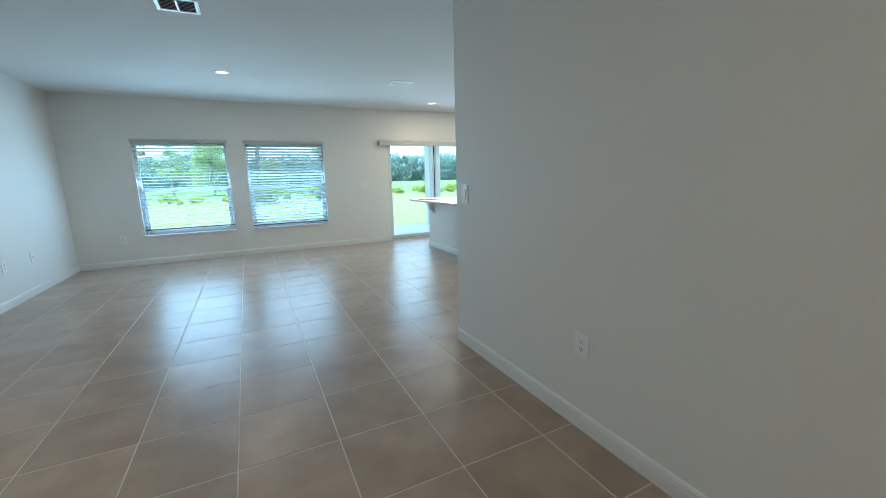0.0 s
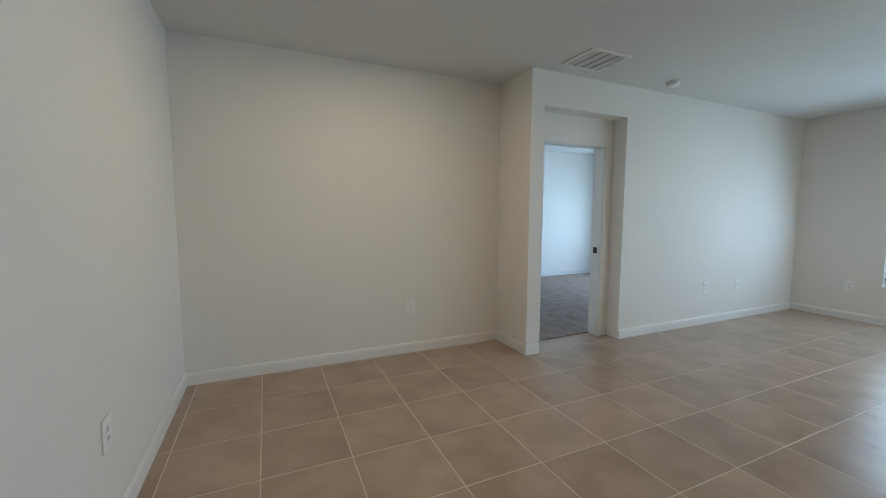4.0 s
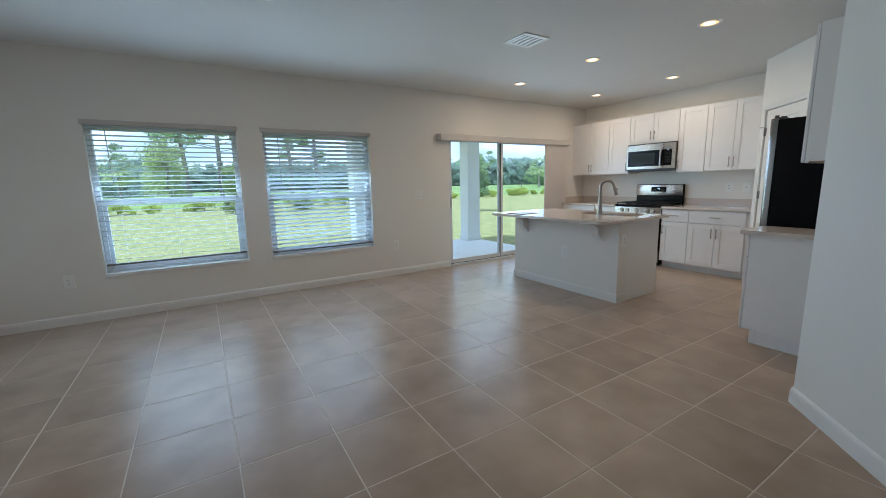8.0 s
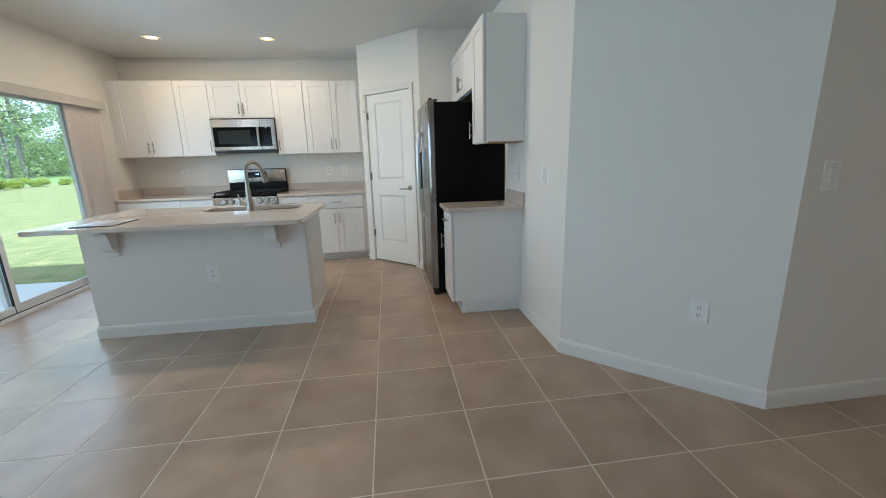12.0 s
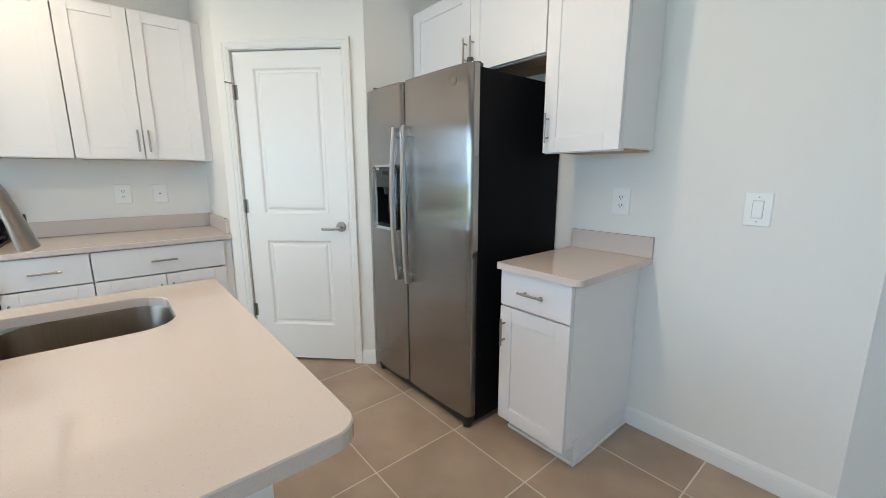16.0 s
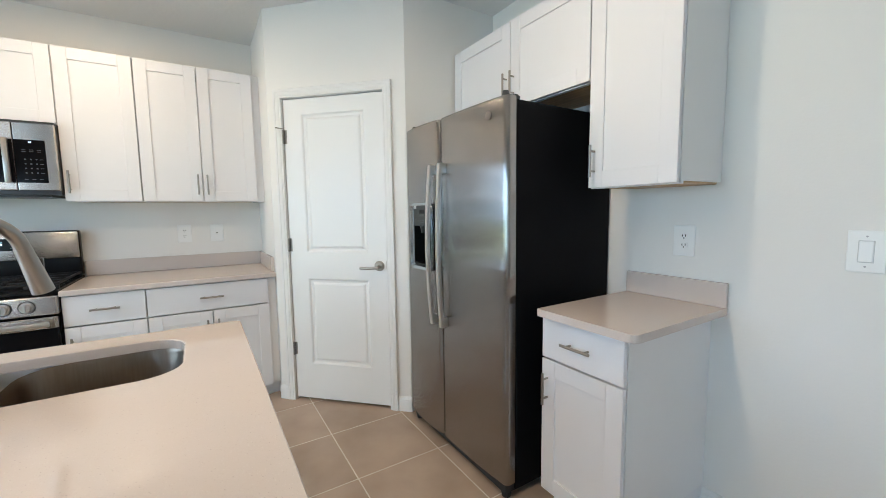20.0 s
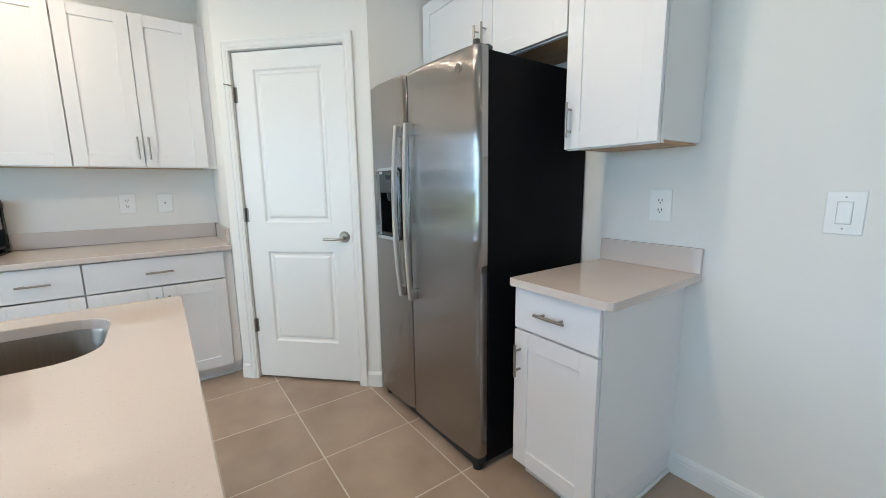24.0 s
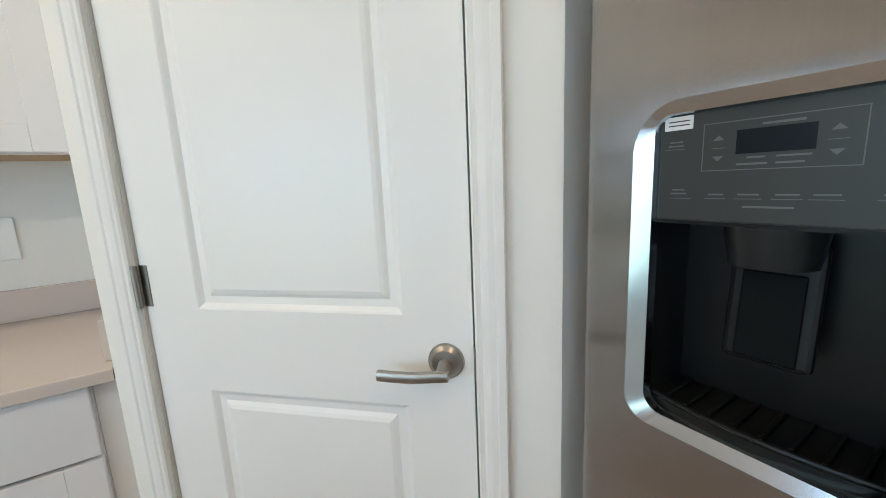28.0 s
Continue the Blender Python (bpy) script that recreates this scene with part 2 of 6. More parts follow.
def quartz():
    """Warm white engineered stone with small dark and pale specks under a polish."""
    m = material("quartz", (0.60, 0.532, 0.478), 0.05, vary=0.02, scale=3, coat=0.1)
    n, l = m.node_tree.nodes, m.node_tree.links
    b = n["Principled BSDF"]
    coord = n.new("ShaderNodeTexCoord")
    src = b.inputs["Base Color"].links[0].from_socket
    for size, cut, tone, share, weight in ((340, 0.30, (0.36, 0.29, 0.24, 1), 0.2, 0.18), (240, 0.24, (0.16, 0.13, 0.11, 1), 0.06, 0.3), (300, 0.3, (0.80, 0.77, 0.72, 1), 0.2, 0.18)):
        vor = n.new("ShaderNodeTexVoronoi")
        vor.inputs["Scale"].default_value = size
        l.new(coord.outputs["Object"], vor.inputs["Vector"])
        gate = n.new("ShaderNodeSeparateColor")
        l.new(vor.outputs["Color"], gate.inputs["Color"])
        some = n.new("ShaderNodeMath")
        some.operation, some.inputs[1].default_value = "LESS_THAN", share
        l.new(gate.outputs["Red"], some.inputs[0])
        near = n.new("ShaderNodeMath")
        near.operation, near.inputs[1].default_value = "LESS_THAN", cut
        l.new(vor.outputs["Distance"], near.inputs[0])
        both = n.new("ShaderNodeMath")
        both.operation = "MULTIPLY"
        l.new(some.outputs[0], both.inputs[0])
        l.new(near.outputs[0], both.inputs[1])
        soft = n.new("ShaderNodeMath")
        soft.operation, soft.inputs[1].default_value = "MULTIPLY", weight
        l.new(both.outputs[0], soft.inputs[0])
        mix = n.new("ShaderNodeMix")
        mix.data_type = "RGBA"
        mix.inputs[7].default_value = tone
        l.new(soft.outputs[0], mix.inputs[0])
        l.new(src, mix.inputs[6])
        src = mix.outputs[2]
    l.new(src, b.inputs["Base Color"])
    return m


QUARTZ = quartz()


def brushed(m, amount, turn):
    """Fine parallel scratches: reflections smear across them."""
    n, l = m.node_tree.nodes, m.node_tree.links
    tan = n.new("ShaderNodeTangent")
    tan.direction_type, tan.axis = "RADIAL", "Z"
    b = n["Principled BSDF"]
    b.inputs["Anisotropic"].default_value, b.inputs["Anisotropic Rotation"].default_value = amount, turn
    l.new(tan.outputs[0], b.inputs["Tangent"])


brushed(STEEL, 0.95, 0.25)
brushed(FRIDGE, 1.0, 0.0)


def grain(m, amount):
    """Upright brush marks far finer than the eye can part: each leans the surface a little to one side."""
    n, l = m.node_tree.nodes, m.node_tree.links
    coord, geo, rand = n.new("ShaderNodeTexCoord"), n.new("ShaderNodeNewGeometry"), n.new("ShaderNodeTexWhiteNoise")
    rand.noise_dimensions = "3D"
    off, lean, add, unit = (n.new("ShaderNodeVectorMath") for _ in range(4))
    off.operation, lean.operation, add.operation, unit.operation = "SUBTRACT", "MULTIPLY", "ADD", "NORMALIZE"
    l.new(coord.outputs["Object"], rand.inputs["Vector"])
    l.new(rand.outputs["Color"], off.inputs[0])
    off.inputs[1].default_value = (0.5, 0.5, 0.5)
    l.new(off.outputs[0], lean.inputs[0])
    lean.inputs[1].default_value = (amount * 2, 0, 0)
    l.new(geo.outputs["Normal"], add.inputs[0])
    l.new(lean.outputs[0], add.inputs[1])
    l.new(add.outputs[0], unit.inputs[0])
    l.new(unit.outputs[0], n["Principled BSDF"].inputs["Normal"])


grain(FRIDGE, 0.28)


def pane_glass():
    m = bpy.data.materials.new("window_glass")
    m.use_nodes = True
    n, l = m.node_tree.nodes, m.node_tree.links
    n.remove(n["Principled BSDF"])
    clear, gloss, mix, facing, power, scale = (n.new(k) for k in ("ShaderNodeBsdfTransparent", "ShaderNodeBsdfGlossy", "ShaderNodeMixShader", "ShaderNodeLayerWeight", "ShaderNodeMath", "ShaderNodeMath"))
    clear.inputs["Color"].default_value = (0.93, 0.97, 0.97, 1)
    gloss.inputs["Roughness"].default_value = 0.01
    power.operation, power.inputs[1].default_value = "POWER", 4.0
    scale.operation, scale.inputs[1].default_value, scale.inputs[2].default_value = "MULTIPLY_ADD", 0.5, 0.025
    l.new(facing.outputs["Facing"], power.inputs[0])
    l.new(power.outputs[0], scale.inputs[0])
    l.new(scale.outputs[0], mix.inputs[0])
    l.new(clear.outputs[0], mix.inputs[1])
    l.new(gloss.outputs[0], mix.inputs[2])
    l.new(mix.outputs[0], n["Material Output"].inputs["Surface"])
    return m


GLASS = pane_glass()

# ---- mesh helpers ----


def finish(name, bm, mat, smooth=False):
    mesh = bpy.data.meshes.new(name)
    bmesh.ops.recalc_face_normals(bm, faces=bm.faces)
    if smooth:
        for f in bm.faces:
            f.smooth = True
    bm.to_mesh(mesh)
    bm.free()
    mesh.materials.append(mat)
    if smooth:
        mesh.set_sharp_from_angle(angle=radians(38))
    return mesh


def part(name, bm, mat, parent, label="", smooth=False):
    ob = new(name, finish(name, bm, mat, smooth))
    ob.parent = parent
    if label:
        tagged(ob, label)
    return ob


def thing(name, label, category, x=0.0, y=0.0, z=0.0, rz=0.0, group="", kind=""):
    ob = new(name)
    ob.empty_display_size = 0.05
    ob.matrix_world = pose(x, y, z, 0, 0, rz)
    return tagged(ob, label, category, group, kind)


def solid(name, bm, mat, label, category="", kind="", group="", smooth=False):
    return tagged(new(name, finish(name, bm, mat, smooth)), label, category, group, kind)


def box(bm, x0, x1, y0, y1, z0, z1, bevel=0.0, seg=2):
    made = bmesh.ops.create_cube(bm, size=1.0)
    vs = made["verts"]
    for v in vs:
        v.co = Vector(((x0 + x1) / 2 + v.co.x * (x1 - x0), (y0 + y1) / 2 + v.co.y * (y1 - y0), (z0 + z1) / 2 + v.co.z * (z1 - z0)))
    if bevel:
        es = list({e for v in vs for e in v.link_edges})
        bmesh.ops.bevel(bm, geom=es, offset=bevel, segments=seg, affect="EDGES", profile=0.5)
    return bm


def boxed(*a, **k):
    return box(bmesh.new(), *a, **k)


def tube(bm, a, b, r0, r1=None, n=16, caps=True):
    """A round bar from a to b."""
    a, b = Vector(a), Vector(b)
    r1 = r0 if r1 is None else r1
    d = b - a
    made = bmesh.ops.create_cone(bm, cap_ends=caps, segments=n, radius1=r0, radius2=r1, depth=d.length)
    turn = d.to_track_quat("Z", "Y").to_matrix().to_4x4()
    bmesh.ops.transform(bm, matrix=Matrix.Translation((a + b) / 2) @ turn, verts=made["verts"])
    return bm


def sweep(bm, path, section, closed=False):
    """Skin a section (pairs across, up) along a level or rising path."""
    path = [Vector(p) for p in path]
    rings = []
    for i, p in enumerate(path):
        before = path[i - 1] if i or closed else p
        after = path[(i + 1) % len(path)] if i < len(path) - 1 or closed else p
        along = (after - before).normalized()
        side = along.cross(Vector((0, 0, 1)))
        side = side.normalized() if side.length > 1e-4 else Vector((1, 0, 0))
        up = side.cross(along).normalized()
        rings.append([bm.verts.new(p + side * s + up * u) for s, u in section])
    pairs = list(zip(rings, rings[1:])) + ([(rings[-1], rings[0])] if closed else [])
    k = len(section)
    for r, q in pairs:
        for i in range(k):
            bm.faces.new((r[i], r[(i + 1) % k], q[(i + 1) % k], q[i]))
    if not closed:
        bm.faces.new(rings[0])
        bm.faces.new(list(reversed(rings[-1])))
    return bm


def circle(r, n=12):
    return [(r * math.cos(2 * math.pi * i / n), r * math.sin(2 * math.pi * i / n)) for i in range(n)]


def prism(bm, pts, z0, z1):
    low = [bm.verts.new((x, y, z0)) for x, y in pts]
    top = [bm.verts.new((x, y, z1)) for x, y in pts]
    k = len(pts)
    for i in range(k):
        bm.faces.new((low[i], low[(i + 1) % k], top[(i + 1) % k], top[i]))
    bm.faces.new(list(reversed(low)))
    bm.faces.new(top)
    return bm


def rounded(x0, x1, y0, y1, r, n=6):
    """Corner points of a rounded rectangle; r: radii of the corners x1y1, x0y1, x0y0, x1y0."""
    r = (r,) * 4 if isinstance(r, (int, float)) else r
    out = []
    for k, (cx, cy, rr) in enumerate(((x1, y1, r[0]), (x0, y1, r[1]), (x0, y0, r[2]), (x1, y0, r[3]))):
        sx, sy = (1, 1, -1, -1)[k] * -1, (1, 1, -1, -1)[k]
        ox, oy = cx - rr * (1 if k in (0, 3) else -1), cy - rr * (1 if k in (0, 1) else -1)
        for i in range(n + 1):
            a = math.pi / 2 * (k + i / n)
            out.append((ox + rr * math.cos(a), oy + rr * math.sin(a)))
    return out


# ---- structure ----
CZ, NORTH, WEST, EAST = 2.61, 7.87, -2.25, 5.87
THICK = 0.16
# the inner faces of the walls, the room on the left hand
LOOP = [(1.58, -3.4), (1.58, 2.757), (2.33, 3.507), (4.54, 3.507), (4.54, 4.185), (5.216, 4.861), (EAST, 4.861), (EAST, NORTH),
        (WEST, NORTH), (WEST, 3.315), (-2.76, 3.315), (-2.76, 0.525), (-0.3, 0.525), (-0.3, -3.4)]


def offset_point(i, d):
    """Corner i of the loop, moved out of the room by d."""
    p, a, b = (Vector(LOOP[k % len(LOOP)]) for k in (i, i - 1, i + 1))
    u, v = (p - a).normalized(), (b - p).normalized()
    nu, nv = Vector((u.y, -u.x)), Vector((v.y, -v.x))
    k = (nu + nv) / (1 + nu.dot(nv))
    return p + k * d


def wall(i, name, label, openings=(), mat=None):
    """The wall from corner i of the loop to the next; openings: (from, to, low, high) along it."""
    a, b = Vector(LOOP[i]), Vector(LOOP[(i + 1) % len(LOOP)])
    oa, ob = offset_point(i, THICK), offset_point((i + 1) % len(LOOP), THICK)
    along, length = (b - a).normalized(), (b - a).length
    out = Vector((along.y, -along.x)) * THICK
    bm = bmesh.new()
    cuts = sorted({0.0, length, *(s for o in openings for s in o[:2])})
    for s0, s1 in zip(cuts, cuts[1:]):
        p0 = oa if s0 == 0 else a + along * s0 + out
        p1 = ob if s1 == length else a + along * s1 + out
        foot = [a + along * s0, a + along * s1, p1, p0]
        z = 0.0
        for o0, o1, low, high in openings:
            if o0 <= s0 and s1 <= o1:
                if low > z:
                    prism(bm, foot, z, low)
                z = high
        prism(bm, foot, z, CZ)
    return solid(name, bm, mat or PAINT, label, "wall", "structure")


def skirting(i, gaps=()):
    """A moulded baseboard along wall i, but for the gaps."""
    a, b = Vector(LOOP[i]), Vector(LOOP[(i + 1) % len(LOOP)])
    along, length = (b - a).normalized(), (b - a).length
    cuts = [0.0] + [s for g in gaps for s in g] + [length]
    ia, ib = offset_point(i, -0.014), offset_point((i + 1) % len(LOOP), -0.014)
    for s0, s1 in zip(cuts[::2], cuts[1::2]):
        if s1 - s0 < 0.02:
            continue
        bm = bmesh.new()
        profile = [(0, 0.0), (0.014, 0.0), (0.014, 0.066), (0.0125, 0.070), (0.0125, 0.079), (0.008, 0.091), (0.003, 0.096), (0, 0.096)]
        rows = []
        for s, whole, base in ((s0, s0 == 0, ia - a), (s1, s1 == length, ib - b)):
            inward = base / 0.014 if whole else Vector((-along.y, along.x))
            rows.append([bm.verts.new((*(a + along * s + inward * d), z)) for d, z in profile])
        k = len(profile)
        for j in range(k):
            bm.faces.new((rows[0][j], rows[0][(j + 1) % k], rows[1][(j + 1) % k], rows[1][j]))
        bm.faces.new(rows[0])
        bm.faces.new(list(reversed(rows[1])))
        solid("baseboard", bm, TRIM, "white moulded wooden baseboard along the wall foot", "baseboard", "structure")


W1, W2 = (-1.364, -0.056, 0.456, 1.943), (0.21, 1.525, 0.456, 1.943)
SL = (2.785, 5.03, 0.0, 1.98)
from_east = lambda o: (EAST - o[1], EAST - o[0], o[2], o[3])
NICHE = (3.455, 4.505, 0.0, 2.30)
PD = (0.1318, 0.8592, 0.0, 2.052)
wall(0, "wall_hall_east", "off-white painted hall wall")
wall(1, "wall_angled", "off-white painted wall set at an angle")
wall(2, "wall_kitchen_south", "off-white painted wall behind the refrigerator")
wall(3, "wall_pantry_return", "off-white painted pantry return wall")
wall(4, "wall_pantry", "off-white painted diagonal pantry wall with a doorway", [PD])
wall(5, "wall_pantry_side", "off-white painted short pantry side wall")
wall(6, "wall_east", "off-white painted kitchen wall behind the range")
wall(7, "wall_north", "off-white painted outer wall with two windows and a sliding door", [from_east(o) for o in (SL, W2, W1)])
wall(8, "wall_west", "off-white painted wall with a recessed doorway", [(NORTH - NICHE[1], NORTH - NICHE[0], 0, NICHE[3])])
wall(9, "wall_dining_return", "off-white painted short return wall")
wall(10, "wall_dining_west", "off-white painted dining wall")
wall(11, "wall_dining_south", "off-white painted dining wall")
wall(12, "wall_hall_west", "off-white painted hall wall")
wall(13, "wall_hall_end", "off-white painted hall end wall")
for i, gaps in ((0, ()), (1, ()), (2, [(3.118 - 2.33, 4.54 - 2.33)]), (4, [(0.088, 0.903)]), (7, [(0.0, EAST - SL[0])]),
                (8, [(NORTH - NICHE[1], NORTH - NICHE[0])]), (9, ()), (10, ()), (11, ()), (12, ()), (13, ())):
    skirting(i, gaps)

# the bedroom behind the recessed doorway
BD = (3.575, 4.39, 2.035)
bm = bmesh.new()
box(bm, -2.54, -2.411, 3.475, BD[0], 0, CZ)
box(bm, -2.54, -2.411, BD[1], 8.03, 0, CZ)
box(bm, -2.54, -2.411, BD[0], BD[1], BD[2], CZ)
solid("wall_bedroom_east", bm, PAINT, "off-white painted bedroom wall with a doorway", "wall", "structure")
solid("wall_bedroom_south", boxed(-6.03, -2.541, 3.36, 3.475, 0, CZ), PAINT, "off-white painted bedroom wall", "wall", "structure")
solid("wall_bedroom_west", boxed(-6.03, -5.87, 3.476, 8.03, 0, CZ), PAINT, "off-white painted bedroom wall", "wall", "structure")
bm = bmesh.new()
box(bm, -5.869, -5.05, NORTH, 8.03, 0, CZ)
box(bm, -3.55, -2.541, NORTH, 8.03, 0, CZ)
box(bm, -5.05, -3.55, NORTH, 8.03, 0, 0.456)
box(bm, -5.05, -3.55, NORTH, 8.03, 1.943, CZ)
solid("wall_bedroom_north", bm, PAINT, "off-white painted bedroom wall with a window opening", "wall", "structure")
solid("baseboard", boxed(-5.869, -5.855, 3.49, 7.86, 0.012, 0.10, 0.004), TRIM, "white wooden baseboard in the bedroom", "baseboard", "structure")
bm = boxed(-5.87, -2.535, 3.476, NORTH, -0.02, 0.014)
solid("floor_bedroom", bm, CARPET, "grey-brown cut-pile carpet in the bedroom", "carpet", "structure")

# jamb, stop and casing of the bedroom doorway
frame_b = thing("door_frame", "white painted door frame without casing in a recess", "door frame", -2.475, 3.98, 0, kind="structure")
for name, y0, y1, z0, z1 in (("jamb", BD[0] - 0.02, BD[0], 0, BD[2]), ("jamb", BD[1], BD[1] + 0.02, 0, BD[2]), ("head", BD[0] + 0.0195, BD[1] - 0.0195, BD[2] - 0.02, BD[2] + 0.018)):
    part(name, boxed(-0.068, 0.068, y0 - 3.98 + (0.019 if name == "jamb" and y0 < 3.9 else -0.019 if name == "jamb" else 0), y1 - 3.98 + (0.019 if name == "jamb" and y0 < 3.9 else -0.019 if name == "jamb" else 0), z0, z1 - (0.0 if name == "jamb" else 0.019)), TRIM, frame_b)
for y0, y1, z0, z1 in ((BD[0] - 0.045, BD[0] + 0.012, 0, BD[2] + 0.045), (BD[1] - 0.012, BD[1] + 0.045, 0, BD[2] + 0.045), (BD[0] + 0.013, BD[1] - 0.013, BD[2] - 0.012, BD[2] + 0.045)):
    part("casing", boxed(0.066, 0.078, y0 - 3.98, y1 - 3.98, z0, z1, 0.004), TRIM, frame_b)
part("strike_plate", boxed(-0.03, 0.02, BD[1] - 3.98 - 0.024, BD[1] - 3.98 - 0.018, 0.90, 0.965, 0.002), DARKPLASTIC, frame_b, "dark metal strike plate")

bm = bmesh.new()
box(bm, -6.03, 6.03, -3.56, 8.03, CZ, CZ + 0.12)
solid("ceiling", bm, CEIL, "white textured drywall ceiling", "ceiling", "structure")
solid("roof", boxed(-6.6, 6.5, -4.0, 8.45, 2.80, 2.95), STUCCO, "flat roof edge over the house", "roof", "structure")

# ---- windows ----


def window(x0, x1, z0, z1, name, rail):
    """A white single-hung window set towards the outer face of the wall."""
    w = thing(name, "white vinyl single-hung window with two panes", "window", (x0 + x1) / 2, NORTH + 0.115, z0, kind="structure")
    h, hw = z1 - z0, (x1 - x0) / 2
    f = 0.045
    part("window_frame", boxed(-hw, -hw + f, -0.04, 0.04, 0, h, 0.004), VINYL, w)
    part("window_frame", boxed(hw - f, hw, -0.04, 0.04, 0, h, 0.004), VINYL, w)
    part("window_frame", boxed(-hw + f, hw - f, -0.04, 0.04, h - f, h, 0.004), VINYL, w)
    part("window_frame", boxed(-hw + f, hw - f, -0.04, 0.04, 0, f, 0.004), VINYL, w)
    part("meeting_rail", boxed(-hw + f, hw - f, -0.035, 0.02, rail - 0.032, rail + 0.028, 0.004), VINYL, w)
    for s in (-1, 1):
        part("sash_stile", boxed(s * (hw - f) - (0.032 if s > 0 else 0), s * (hw - f) + (0.032 if s < 0 else 0), -0.03, 0.0, f, rail - 0.032, 0.003), VINYL, w)
    part("sash_rail", boxed(-hw + f + 0.032, hw - f - 0.032, -0.03, 0.0, f, f + 0.035, 0.003), VINYL, w)
    for za, zb, y in ((f + 0.035, rail - 0.032, -0.014), (rail + 0.028, h - f, 0.012)):
        g = part("pane", boxed(-hw + f, hw - f, y - 0.002, y + 0.002, za, zb), GLASS, w, "clear glass pane")
        g.visible_shadow = False
    sill = thing("window_sill", "white painted window sill", "window sill", (x0 + x1) / 2, NORTH + 0.03, z0, kind="structure")
    part("board", boxed(-hw + 0.001, hw - 0.001, -0.028, 0.044, 0.0005, 0.012, 0.003), TRIM, sill)
    part("nose", boxed(-hw - 0.004, hw + 0.004, -0.050, -0.0305, -0.024, 0.012, 0.004), TRIM, sill)
    return w


window(*W1, "window_1", 0.735)
window(*W2, "window_2", 0.735)


def blind(x0, x1, z_top, z_low, name_group, slope):
    """A horizontal blind with open slats, hung in the window recess, with a valance on the wall's face."""
    b = thing("window_blind", "white horizontal slat blind, lowered with its slats open", "blind", (x0 + x1) / 2, NORTH + 0.030, z_top, group=name_group)
    hw = (x1 - x0) / 2 - 0.012
    part("valance", boxed(-hw - 0.028, hw + 0.028, -0.046, -0.034, -0.008, 0.040, 0.004), VALANCE, b)
    part("head_rail", boxed(-hw, hw, -0.025, 0.025, -0.024, -0.003, 0.003), SLAT, b)
    pitch = 0.0495
    drop = z_top - z_low
    count = int((drop - 0.05) / pitch)
    sec = [(-0.025, -0.0012), (-0.012, 0.0012), (0.0, 0.002), (0.012, 0.0012), (0.025, -0.0012), (0.012, -0.0014), (0.0, -0.0006), (-0.012, -0.0014)]
    tilt = radians(slope)
    sec = [(c * math.cos(tilt) - s * math.sin(tilt), c * math.sin(tilt) + s * math.cos(tilt)) for c, s in sec]
    bm = sweep(bmesh.new(), [(-hw, 0, 0), (hw, 0, 0)], [(-c, s) for c, s in sec])
    mesh = finish("slat", bm, SLAT)
    for k in range(count):
        s = new("slat", mesh)
        s.parent = b
        s.location = (0, 0, -0.052 - k * pitch)
        s.rotation_euler = (radians(random.uniform(-1.5, 1.5)), radians(random.uniform(-0.08, 0.08)), 0)
    # the rail's dark colour stands for its shade against the bright window
    part("bottom_rail", boxed(-hw, hw, -0.026, 0.026, -drop, -drop + 0.018, 0.004), material("blind_rail_shaded", (0.15, 0.14, 0.12), 0.5, vary=0.05, scale=6), b, "bottom rail with its backlit shade painted in dark")
    for x in (-hw * 0.72, hw * 0.72, 0.0):
        for y in (-0.027, 0.027):
            part("ladder_cord", tube(bmesh.new(), (x, y, -0.04), (x, y, -drop + 0.01), 0.0009, n=6), SLAT, b)
    part("tilt_wand", tube(bmesh.new(), (-hw * 0.76, -0.042, -0.04), (-hw * 0.75, -0.046, -0.58), 0.004, 0.0035, 8), material("clear_grey_plastic", (0.45, 0.46, 0.47), 0.3), b, "grey plastic tilt wand")
    return b


blind(W1[0], W1[1], W1[3], 0.545, "window blinds", -12)
blind(W2[0], W2[1], W2[3], 0.505, "window blinds", -33)


